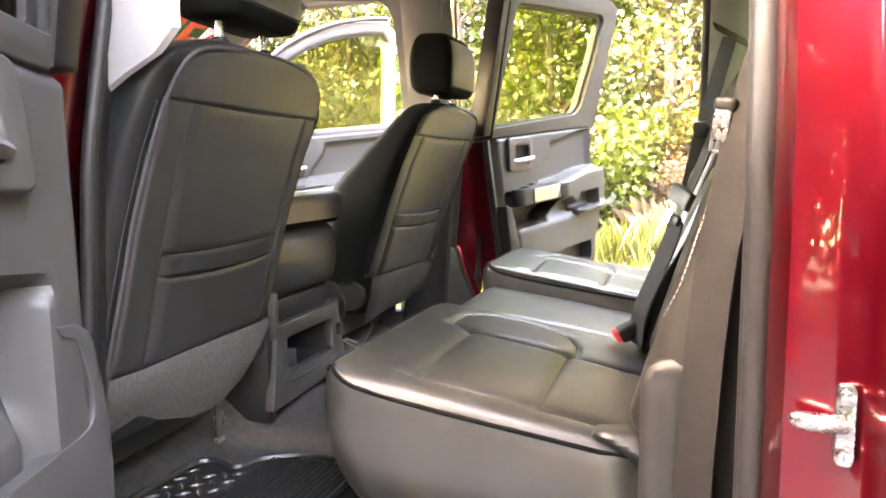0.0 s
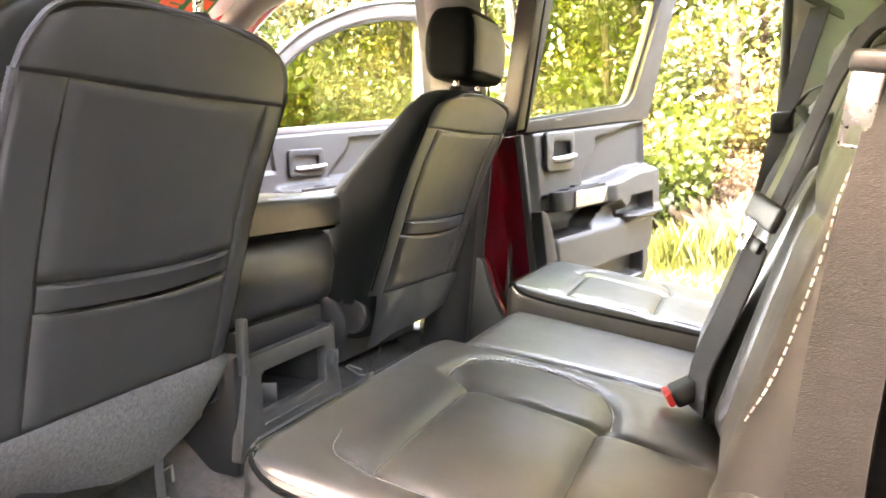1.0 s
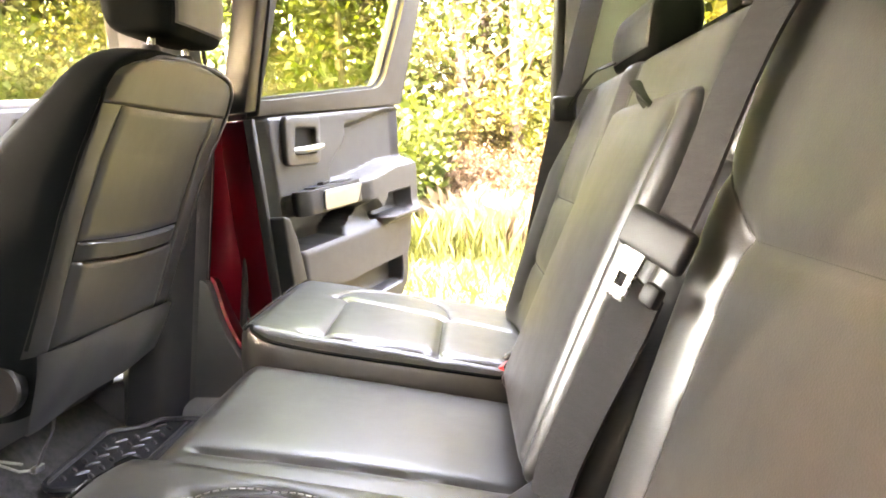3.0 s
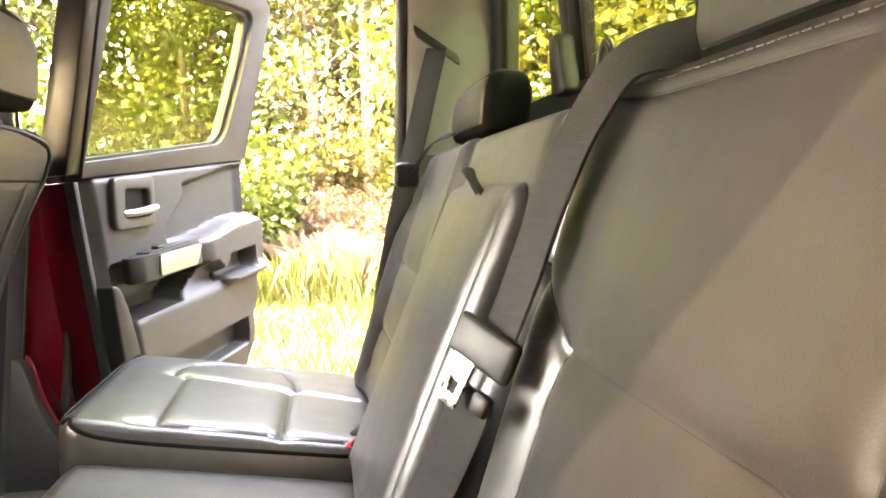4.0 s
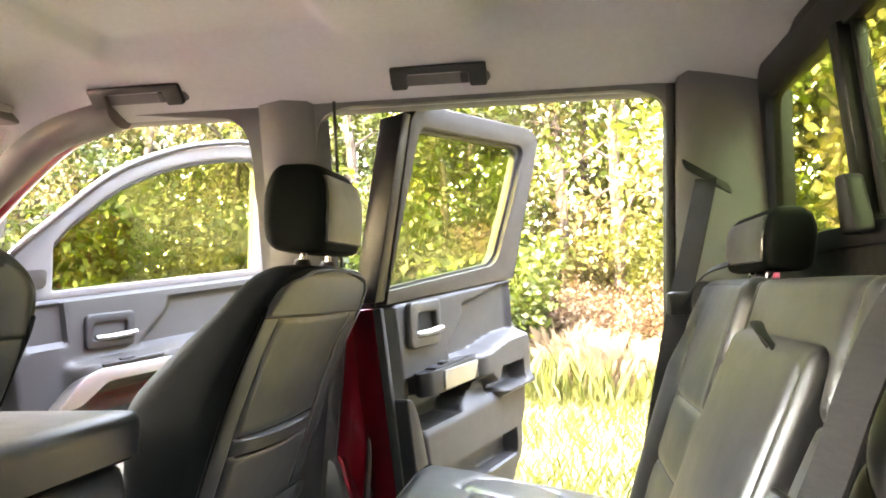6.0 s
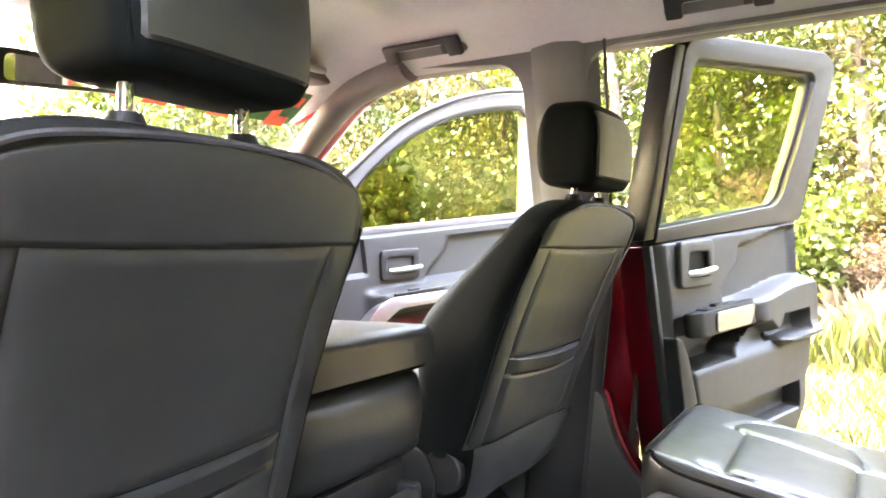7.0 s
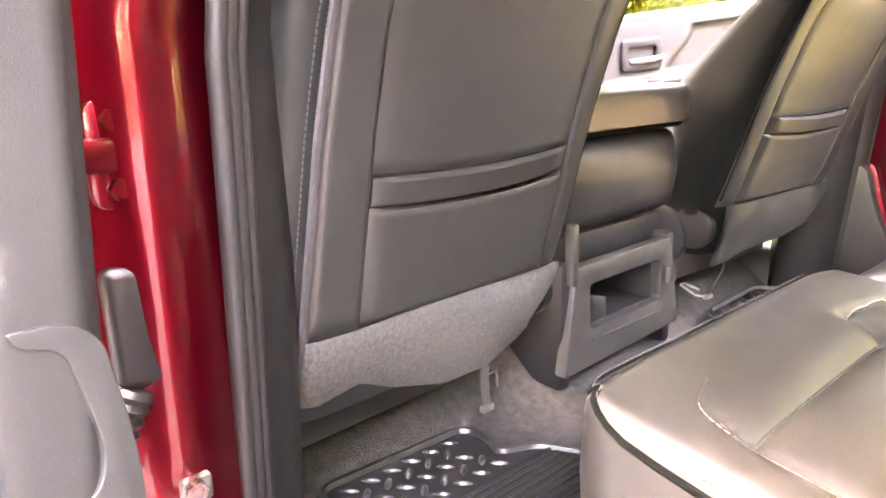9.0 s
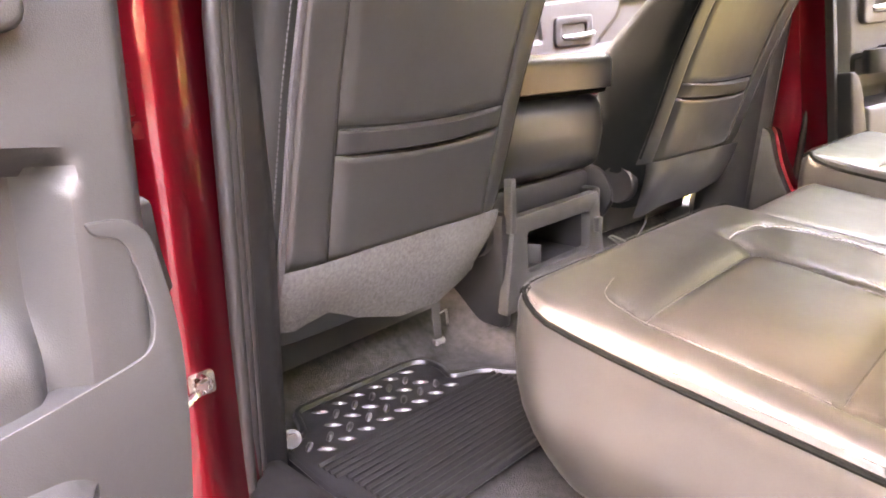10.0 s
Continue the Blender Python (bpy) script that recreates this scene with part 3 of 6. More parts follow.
part("backing", screen_patch(0.08, 0.03, 0.66, 0.20, -0.004), DECAL_GREEN, band, "dark green painted band")
for i in range(6):
    a = 0.09 + i * 0.096
    bm = None
    for q in ((a, 0.05, a + 0.03, 0.21), (a + 0.03, 0.05, a + 0.075, 0.10), (a + 0.03, 0.16 if i % 2 else 0.11, a + 0.07, 0.21 if i % 2 else 0.15)):
        bm = merge(bm, screen_patch(*q, -0.007))
    part("letter_bar", bm, DECAL_RED, band, "red painted block")
part("header_trim", box((-0.81, 0, 1.195), (0.10, 1.36, 0.04), 0.012), PILLAR_GREY, ws)

# dashboard, cowl and bonnet
dash = thing("dashboard", pose(0, 0, 0), "black moulded dashboard under the windscreen", "dashboard")
prof = spline([(-0.98, 0.30), (-0.93, 0.48), (-0.93, 0.62), (-0.98, 0.70), (-1.10, 0.725), (-1.30, 0.72), (-1.48, 0.70)], 5)
rings = [[(x - 0.03 * (y / 0.8) ** 2, y, z) for x, z in prof] + [(-1.5, y, 0.30)] for y in np.linspace(-0.80, 0.80, 24)]
part("dash_top", loft(rings), PLASTIC, dash)
part("instrument_hood", loft([[(-0.95 - 0.17 * t, -0.49 + 0.19 * math.cos(a), 0.69 + (0.085 - 0.05 * t) * math.sin(a)) for a in np.linspace(0, math.pi, 14)] for t in (0, 0.3, 0.7, 1.0)], caps=False, closed=False), PLASTIC, dash)
wheel = thing("steering_wheel", pose(-0.78, -0.49, 0.68, 0, 62, 0), "black leather steering wheel with silver spoke trim", "steering wheel")
part("rim", tube([(0.185 * math.cos(a), 0.185 * math.sin(a), 0) for a in np.linspace(0, 2 * math.pi, 40)], 0.015, 10), LEATHER, wheel)
part("hub", box((0, 0, -0.01), (0.13, 0.15, 0.05), 0.02, 3), PLASTIC, wheel)
for a in (0, 180, 90):
    part("spoke", tube([(0.05 * math.cos(radians(a)), 0.05 * math.sin(radians(a)), -0.005), (0.178 * math.cos(radians(a)), 0.178 * math.sin(radians(a)), 0)], 0.014, 8, 0.5), SILVER, wheel)
part("column", tube([(0, 0, -0.03), (0, 0, -0.30)], 0.045, 12), PLASTIC, wheel)
solo("bonnet", loft([[(-1.45 - 1.3 * t, y, 0.62 - 0.05 * t + 0.06 * (1 - (y / 0.9) ** 2)) for y in np.linspace(-0.9, 0.9, 16)] for t in np.linspace(0, 1, 8)], caps=False, closed=False), RED, "dark red painted bonnet", "bonnet", kind="structure")

# inside mirror
mir = thing("rear_view_mirror", pose(-0.80, -0.107, 1.047, 7, 6, 12), "black rear-view mirror under the windscreen header", "mirror")
part("housing", prism(rounded([(-0.150, -0.034), (0.150, -0.030), (0.145, 0.034), (-0.145, 0.038)], 0.02), lambda a, b, d: (d, a, b), -0.03, 0.0, 0.006), PLASTIC, mir)
part("mirror_glass", prism(rounded([(-0.138, -0.025), (0.138, -0.021), (0.134, 0.022), (-0.134, 0.026)], 0.015), lambda a, b, d: (d, a, b), 0.0008, 0.0025), MIRROR, mir, "mirror glass")
part("stem", tube([(-0.015, 0, 0.02), (-0.05, 0, 0.06), (-0.05, 0, 0.10)], 0.015, 8), PLASTIC, mir)
for s in (-1, 1):
    v = thing("sun_visor", pose(-0.80, s * 0.40, 1.215, 0, 14, 0), "light grey sun visor folded against the headliner", "sun visor", "sun visors")
    part("visor_panel", box((0, 0, 0), (0.17, 0.42, 0.02), 0.009, 3), TRIM_GREY, v)
    part("visor_rod", tube([(-0.07, -0.2, 0.0), (-0.07, 0.23, 0.0)], 0.006, 8), PLASTIC_SOFT, v)


# grab handles on the headliner edge
def grab_handle(x0, x1, side):
    g = thing("grab_handle", pose((x0 + x1) / 2, side * 0.655, 1.236, side * -48, 0, 0), "grey plastic grab handle folded against the headliner", "grab handle", "grab handles")
    w = (x1 - x0) / 2
    out = rounded([(-w, -0.03), (w, -0.03), (w - 0.008, 0.03), (-w + 0.008, 0.03)], 0.016)
    part("backing", prism(out, lambda a, b, d: (a, -b, d), -0.012, 0.004, 0.004), PILLAR_GREY, g)
    arch = rounded([(-w * 0.93, -0.030), (-w * 0.62, -0.030), (-w * 0.60, 0.006), (w * 0.58, 0.006), (w * 0.60, -0.030), (w * 0.93, -0.030), (w * 0.93, 0.024), (-w * 0.93, 0.024)], 0.006)
    part("grip", prism(arch, lambda a, b, d: (a, -b, d), -0.030, -0.013, 0.004), PLASTIC_SOFT, g)
    part("hinge", box((w * 0.5, 0.012, -0.016), (0.018, 0.026, 0.012), 0.003), PLASTIC_SOFT, g)


grab_handle(0.215, 0.45, 1)
grab_handle(-0.545, -0.285, 1)

# ---- front seats ----
BACK = [  # z, front x, rear x, half width
    (0.17, -0.30, -0.075, 0.243), (0.28, -0.23, -0.040, 0.253), (0.40, -0.205, -0.008, 0.263), (0.52, -0.205, 0.025, 0.268),
    (0.62, -0.116, 0.058, 0.268), (0.70, -0.028, 0.092, 0.263), (0.745, 0.010, 0.110, 0.246), (0.774, 0.024, 0.119, 0.206), (0.791, 0.038, 0.119, 0.152), (0.797, 0.055, 0.104, 0.090)]


def back_at(z):
    zs = [k[0] for k in BACK]
    return [float(np.interp(z, zs, [k[i] for k in BACK])) for i in (1, 2, 3)]


def back_x(y, z, p=8.0):
    f, r, w = back_at(z)
    t = min(0.999, abs(y) / w)
    return (f + r) / 2 + (r - f) / 2 * (1 - t ** p) ** (1 / p)


def back_patch(y0, y1, z0, z1, th, nu=30, nv=30, edge=0.15, bulge=None):
    """A padded panel on the rear face of the backrest; y0 and y1 may vary with z, z0 and z1 with y."""
    bm = bmesh.new()
    fn = lambda q, v: q(v) if callable(q) else q
    lay = []
    for k in (0, 1):
        g = []
        for i in range(nu + 1):
            row = []
            for j in range(nv + 1):
                a, b = i / nu, j / nv
                zm = fn(z0, a) + (fn(z1, a) - fn(z0, a)) * b
                y = fn(y0, zm) + (fn(y1, zm) - fn(y0, zm)) * a
                e = min(1, a / edge, (1 - a) / edge) ** 0.5 * min(1, b / edge, (1 - b) / edge) ** 0.5
                t = th * e if k == 0 else -0.006
                if bulge and k == 0:
                    t += bulge(a, b) * e
                row.append(bm.verts.new((back_x(y, zm) + t, y, zm)))
            g.append(row)
        lay.append(g)
        for i in range(nu):
            for j in range(nv):
                bm.faces.new((g[i][j], g[i + 1][j], g[i + 1][j + 1], g[i][j + 1]))
    return bm


def head_face(parent, rings, way, z0, z1, yc, dz=0.0):
    """The leather face panel of a head restraint, with a piped edge, on its rear (way 1) or front (way -1)."""
    zs = [r[0] for r in rings]
    at = lambda z, i: float(np.interp(z, zs, [r[i] for r in rings]))
    ya = lambda z: at(z, 3) * 0.93
    hx = lambda y, z, up: at(z, 1) + way * (at(z, 2) * max(0.0, 1 - (abs(y) / at(z, 3)) ** 6) ** (1 / 6) + up)
    bm = bmesh.new()
    g = [[bm.verts.new((hx((2 * i / 24 - 1) * ya(z0 + (z1 - z0) * j / 16), z0 + (z1 - z0) * j / 16, -0.006 if i in (0, 24) or j in (0, 16) else 0.004), yc + (2 * i / 24 - 1) * ya(z0 + (z1 - z0) * j / 16), dz + z0 + (z1 - z0) * j / 16)) for j in range(17)] for i in range(25)]
    for i in range(24):
        for j in range(16):
            bm.faces.new((g[i][j], g[i + 1][j], g[i + 1][j + 1], g[i][j + 1]))
    part("face_panel", bm, LEATHER, parent)
    for q in (-1, 1):
        edge = [(hx(q * ya(z), z, 0.0), yc + q * ya(z), z + dz) for z in np.linspace(z0 - 0.006, z1 + 0.006, 22)]
        part("headrest_seam", tube(edge, 0.0022, 6), LEATHER_SHADED, parent)


def front_seat(side):
    """side: -1 driver, 1 passenger; y is mirrored so that +y is always the door side."""
    s = thing("front_seat", Matrix.Translation((0, -0.496 if side < 0 else 0.522, 0)) @ Matrix.Diagonal((1, side, 1, 1)) @ Matrix.Rotation(radians(-3.0), 4, "Z") @ Matrix.Translation((0, 0, 0.5)) @ Matrix.Rotation(radians(3.0 if side > 0 else 0.0), 4, "Y") @ Matrix.Translation((0, 0, -0.5)),
              "black leather front bucket seat with map pocket and grey felt skirt", "car seat", "front seats")
    rings = []
    for z, f, r, w in spline(BACK, 6):
        # square rear corners, rounder front corners
        square, soft = oval((f + r) / 2, 0, (r - f) / 2, w, 52, 7.0), oval((f + r) / 2, 0, (r - f) / 2, w, 52, 3.6)
        rings.append([(*(p if p[0] > (f + r) / 2 else q), z) for p, q in zip(square, soft)])
    # side shade is in the colour: body darker than its leather panels
    part("backrest", loft(rings), LEATHER_HALF_SHADED if side < 0 else LEATHER_SHADED, s)
    vl, vr = (lambda z: -0.198 + 0.02 * (z - 0.3)), (lambda z: 0.150 + 0.03 * (z - 0.3))
    part("shoulder_panel", back_patch(lambda z: -min(0.246, 0.94 * back_at(z)[2]), lambda z: min(float(np.interp(z, [0.70, 0.73, 0.757, 0.772, 0.785], [0.222, 0.214, 0.197, 0.172, 0.150])), 0.94 * back_at(z)[2]), lambda a: 0.6995 - 0.003 * math.sin(math.pi * a), lambda a: 0.755 + 0.034 * math.sin(math.pi * a) ** 0.5, 0.005, 36, 30, edge=0.04), LEATHER, s)
    part("upper_back_panel", back_patch(lambda z: vl(z) + 0.0008, lambda z: vr(z) - 0.0008, lambda a: 0.475 - 0.008 * math.sin(math.pi * a), lambda a: 0.698 - 0.003 * math.sin(math.pi * a), 0.005, edge=0.035), LEATHER, s)
    part("side_panel", back_patch(lambda z: vr(z) + 0.0008, 0.219, 0.285, 0.6975, 0.005, 16, 40, edge=0.10), LEATHER, s)
    part("side_panel", back_patch(-0.246, lambda z: vl(z) - 0.0008, 0.285, 0.6975, 0.004, 12, 40, edge=0.12), LEATHER, s)
    top = lambda a: 0.474 - 0.007 * math.sin(math.pi * a) - 0.004 * a
    pk = part("map_pocket", back_patch(lambda z: vl(z) + 0.001, lambda z: vr(z) - 0.001, 0.286, lambda a: top(a) - 0.034, 0.009, edge=0.05,
                                       bulge=lambda a, b: 0.008 * b * b * math.sin(math.pi * a)), LEATHER, s, "leather map pocket")
    part("pocket_hem", back_patch(lambda z: vl(z) + 0.003, lambda z: vr(z) - 0.003, lambda a: top(a) - 0.035, top, 0.007, 40, 16, edge=0.10,
                                  bulge=lambda a, b: 0.010 * math.sin(math.pi * a) + 0.004 * b), LEATHER, pk)
    # felt skirt with a loose lower edge
    bm = bmesh.new()
    bot = lambda a: float(np.interp(a, [0, 0.08, 0.25, 0.45, 0.62, 0.8, 0.93, 1], [0.20, 0.165, 0.135, 0.140, 0.165, 0.185, 0.172, 0.180] if side < 0 else [0.150, 0.152, 0.160, 0.166, 0.170, 0.178, 0.182, 0.200]))
    g = [[[bm.verts.new((back_x(-0.226 + 0.450 * i / 40, 0.286) + 0.008 + k * 0.006 - (0.055 if side < 0 else 0.030) * (j / 14) ** 1.5 + 0.004 * math.sin(9 * i / 40 + 2 * j / 14), -0.232 + 0.458 * i / 40, 0.290 + (bot(i / 40) - 0.290) * j / 14)) for j in range(15)] for i in range(41)] for k in (0, 1)]
    for k in (0, 1):
        for i in range(40):
            for j in range(14):
                bm.faces.new((g[k][i][j], g[k][i + 1][j], g[k][i + 1][j + 1], g[k][i][j + 1]))
    for i in range(40):
        bm.faces.new((g[0][i][14], g[0][i + 1][14], g[1][i + 1][14], g[1][i][14]))
    # passenger felt borrows the darker leather material to stand for its shade
    part("felt_skirt", bm, FELT if side < 0 else LEATHER, s, "grey felt skirt" if side < 0 else "felt skirt in a darker shade tone")
    # zipped edge on the door side with a stitched line
    zip_pts = [(back_x(0.226, z) + 0.003, 0.226, z) for z in np.linspace(0.20, 0.700, 36)]
    part("zip_edge", tube(spline(zip_pts, 6), [0.0058 + 0.0010 * (i % 2) for i in range(35 * 6 + 1)], 8, 0.6), PIPING, s, "ribbed zip along the cover edge")
    part("stitching", stitches([(back_x(0.239, z) + 0.002, 0.2395, z) for z in np.linspace(0.26, 0.70, 30)], 0.007, 0.0045, 0.0009), THREAD_DARK, s)
    arch = [(0.7, 0.226), (0.73, 0.219), (0.757, 0.202), (0.772, 0.176), (0.781, 0.13), (0.788, 0.05), (0.789, -0.05), (0.783, -0.12), (0.768, -0.17)]
    part("top_seam", tube([(back_x(y, z) + 0.003, y, z) for z, y in spline(arch, 6)], 0.0032, 6), PIPING, s)
    part("inner_seam", tube([(back_x(-0.243, z) + 0.001, -0.243, z) for z in np.linspace(0.30, 0.72, 24)], 0.003, 6), LEATHER_SHADED, s)
    # head restraint
    up = 0.018 if side < 0 else 0.005
    HEAD = [(z + up, c, a, w) for z, c, a, w in ((0.816, 0.078, 0.035, 0.080), (0.822, 0.074, 0.056, 0.100), (0.842, 0.070, 0.069, 0.109), (0.885, 0.067, 0.073, 0.112), (0.930, 0.066, 0.072, 0.110), (0.968, 0.064, 0.062, 0.102), (0.990, 0.060, 0.046, 0.085), (0.998, 0.058, 0.022, 0.055))]
    # headrest body takes the darkened leather, so shade on its sides is painted
    hr = part("headrest", loft([[(x, y, z) for x, y in oval(c, 0, a, w, 44, 6.0)] for z, c, a, w in spline(HEAD, 5)]), LEATHER_SHADED, s, "black leather headrest")
    head_face(hr, HEAD, 1, 0.832 + up, 0.978 + up, 0.0)
    for ys in (-0.066, 0.066):
        part("headrest_post", tube([(0.074, ys, 0.78), (0.076, ys, 0.84 + up)], 0.0065, 12), STEEL, s, "bright steel headrest post")
        part("post_guide", tube([(0.074, ys, 0.797), (0.074, ys, 0.809)], [0.019, 0.014], 14), PLASTIC, s)
    # cushion, plinth and fittings
    place = lambda u, v, h: (u, v, 0.295 + 0.10 * (-0.2 - u) * 0.6 + h)
    part("seat_cushion", Pad(place, -0.68, -0.16, -0.245, 0.245, 0.16, r=0.05, corner=0.06, res=0.03, crown=0.01).mesh(), LEATHER, s)
    part("plinth", box((-0.42, 0, 0.115), (0.46, 0.40, 0.10), 0.02), PLASTIC, s)
    for ys in (-0.19, 0.19):
        part("slide_rail", box((-0.43, ys, 0.055), (0.40, 0.035, 0.05), 0.006), PLASTIC, s)
    part("side_shield", prism(rounded([(-0.62, 0.13), (-0.10, 0.13), (-0.055, 0.20), (-0.10, 0.30), (-0.62, 0.27)], 0.03), lambda a, b, d: (a, d, b), 0.238, 0.262, 0.008), PLASTIC, s)
    part("side_shield", prism(rounded([(-0.60, 0.13), (-0.14, 0.13), (-0.10, 0.20), (-0.14, 0.27), (-0.60, 0.26)], 0.03), lambda a, b, d: (a, d, b), -0.258, -0.236, 0.008), PLASTIC, s)
    part("recliner_knob", loft([[(-0.100 + r * math.cos(a), y, 0.232 + r * math.sin(a)) for a in np.linspace(0, 2 * math.pi, 24, endpoint=False)] for y, r in ((-0.230, 0.046), (-0.248, 0.047), (-0.252, 0.043), (-0.251, 0.036))]), PLASTIC, s)
    # pull strap with a wire hook below the skirt
    strap = part("pull_strap", ribbon([(-0.085, -0.118, 0.16), (-0.09, -0.122, 0.11), (-0.10, -0.135, 0.075), (-0.105, -0.142, 0.052)], lambda i: (1, 0.3, 0.2), 0.016, 0.0012), BELT_GREY, s, "grey webbing strap")
    part("wire_hook", tube([(-0.105, -0.150, 0.048), (-0.125, -0.165, 0.05), (-0.15, -0.19, 0.075), (-0.135, -0.20, 0.085), (-0.11, -0.175, 0.07)], 0.0025, 6), DARK_STEEL, strap)
    part("strap_clip", box((-0.105, -0.143, 0.048), (0.012, 0.026, 0.012), 0.003), DARK_STEEL, strap)
    return s


front_seat(-1)
front_seat(1)

# ---- folded middle seat and console between the front seats ----
jump = thing("center_seat", pose(0, 0.02, 0), "black leather folded centre seat with padded lid", "centre seat")
part("rear_pad", Pad(lambda u, v, h: (-0.125 + h - 0.15 * abs(v - 0.38), u, v), -0.215, 0.215, 0.283, 0.462, 0.20, r=0.045, corner=0.04, res=0.012, crown=0.012).mesh(), LEATHER, jump)
part("middle_band", Pad(lambda u, v, h: (-0.128 + h, u, v), -0.212, 0.212, 0.458, 0.502, 0.30, r=0.012, corner=0.012, res=0.012).mesh(), LEATHER_SHADED, jump)
part("lid", Pad(lambda u, v, h: (u, v, 0.545 + h + 0.03 * (u + 0.13)), -0.60, -0.108, -0.213, 0.213, 0.048, r=0.026, corner=0.03, res=0.014, crown=0.006).mesh(), LEATHER, jump, "padded armrest lid")
part("stitching", stitches([(-0.105 - 0.15 * abs(v - 0.36) - 0.03, -0.200, v) for v in np.linspace(0.295, 0.42, 12)], 0.008, 0.0055, 0.0012), THREAD, jump)
part("inner_frame", box((-0.30, 0, 0.255), (0.30, 0.34, 0.06), 0.01), PLASTIC, jump)
con = thing("floor_console", pose(0, 0.005, 0), "charcoal plastic floor console with open storage cubby", "console")
face = rounded([(-0.190, 0.045), (0.180, 0.060), (0.150, 0.245), (-0.150, 0.240)], 0.008)
cub = rounded([(-0.113, 0.118), (0.113, 0.122), (0.113, 0.205), (-0.113, 0.203)], 0.01)
part("face_plate", prism(face, lambda a, b, d: (d - 0.14 * (0.24 - b) * -0.25, a, b), -0.125, -0.100, 0.004, holes=[cub[::-1]]), PLASTIC_SOFT, con)
for c, sz in (((-0.20, 0, 0.108), (0.18, 0.25, 0.014)), ((-0.20, 0, 0.214), (0.18, 0.25, 0.012)), ((-0.28, 0, 0.16), (0.01, 0.25, 0.10)), ((-0.20, -0.119, 0.16), (0.18, 0.01, 0.10)), ((-0.20, 0.119, 0.16), (0.18, 0.01, 0.10))):
    part("cubby_wall", box(c, sz, 0.002), PLASTIC, con)
part("divider", box((-0.17, 0.03, 0.135), (0.09, 0.010, 0.045), 0.003, m=Matrix.Rotation(0.5, 4, "Z")), PLASTIC, con)
part("lower_lip", box((-0.098, 0.0, 0.097), (0.012, 0.225, 0.007), 0.002), PLASTIC_SOFT, con)
part("side_cover", box((-0.33, -0.165, 0.13), (0.44, 0.03, 0.24), 0.01), PLASTIC, con)
part("side_cover", box((-0.33, 0.165, 0.13), (0.44, 0.03, 0.24), 0.01), PLASTIC, con)
part("post", box((-0.105, -0.160, 0.265), (0.02, 0.016, 0.11), 0.003), PLASTIC_SOFT, con)
part("latch", box((-0.095, 0.140, 0.17), (0.02, 0.022, 0.034), 0.004), PLASTIC_SOFT, con)

# ---- rear seats: a wide section on the driver's side and a narrow one on the passenger's ----
CZ = lambda x: 0.318 - 0.155 * (x - 0.30)
wide = thing("rear_bench_wide_section", pose(0, 0, 0), "black leather rear seat, wide section, folded down for sitting", "car seat", "rear seats")
narrow = thing("rear_bench_narrow_section", pose(0, 0, 0), "black leather rear seat, narrow section, raised beside the middle", "car seat", "rear seats")


def cushion(parent, y0, y1, dz, seams, nose=0.275, name="cushion", r=0.036, crown=0.010, piping=True, corner=0.08):
    place = lambda u, v, h: (u - 0.10 * min(0, h + 0.03), v, CZ(u) + dz + h)
    pad = Pad(place, nose, 0.76, y0, y1, 0.175, seams=seams, r=r, corner=corner, res=0.0045, taper=0.10, crown=crown, groove=0.0075, gw=0.0085)
    c = part(name, pad.mesh(), LEATHER, parent)
    seam_lines(pad, c)
    if piping:
        e = 0.006
        loop = [(0.74, y0 + e), (nose + 0.07, y0 + e), (nose + 0.02, y0 + 0.03), (nose + e, y0 + 0.07), (nose + e, y1 - 0.07), (nose + 0.02, y1 - 0.03), (nose + 0.07, y1 - e), (0.74, y1 - e)]
        pts = [pad.p(u, v, 0.001) for u, v in spline(loop, 8)]
        part("piping", tube(pts, 0.0032, 6), LEATHER_SHADED, c)
        part("stitching", stitches([pad.p(u + 0.0, v, 0.001) + Vector((0, 0, 0.004)) for u, v in spline([(0.74, y0 + e + 0.004), (nose + 0.07, y0 + e + 0.004), (nose + 0.026, y0 + 0.030), (nose + e + 0.004, y0 + 0.07), (nose + e + 0.004, y1 - 0.07)], 14)], 0.007, 0.0045, 0.0007), THREAD_DARK, c)
    return c, pad


curve = [(0.372, -0.285), (0.374, -0.235), (0.388, -0.188), (0.452, -0.156), (0.54, -0.172), (0.585, -0.212), (0.607, -0.27), (0.613, -0.325)]
c, pad = cushion(wide, -0.665, -0.105, 0.0, [[(0.420, -0.590), (0.420, -0.322)], [(0.600, -0.595), (0.600, -0.338)], [(0.372, -0.285), (0.420, -0.322), (0.60, -0.338), (0.72, -0.342)], [(0.385, -0.585), (0.43, -0.600), (0.72, -0.606)], curve])
part("curved_stitching", stitches([pad.p(u, v, 0.0025) for u, v in spline(curve, 8)], 0.008, 0.0055, 0.0008), THREAD, c)
part("edge_stitching", stitches([pad.p(u, v, 0.0025) for u, v in spline([(0.355, -0.545), (0.375, -0.592), (0.43, -0.607), (0.50, -0.610), (0.60, -0.612)], 8)], 0.008, 0.0055, 0.0007), THREAD_DARK, c)
cushion(wide, -0.115, 0.295, -0.030, [[(0.33, -0.040), (0.74, -0.020)]], nose=0.285, name="middle_cushion", piping=False, crown=0.008, corner=0.05)
curve2 = [(0.374, 0.600), (0.385, 0.650), (0.408, 0.690), (0.46, 0.722), (0.52, 0.728), (0.575, 0.685), (0.598, 0.62), (0.606, 0.56)]
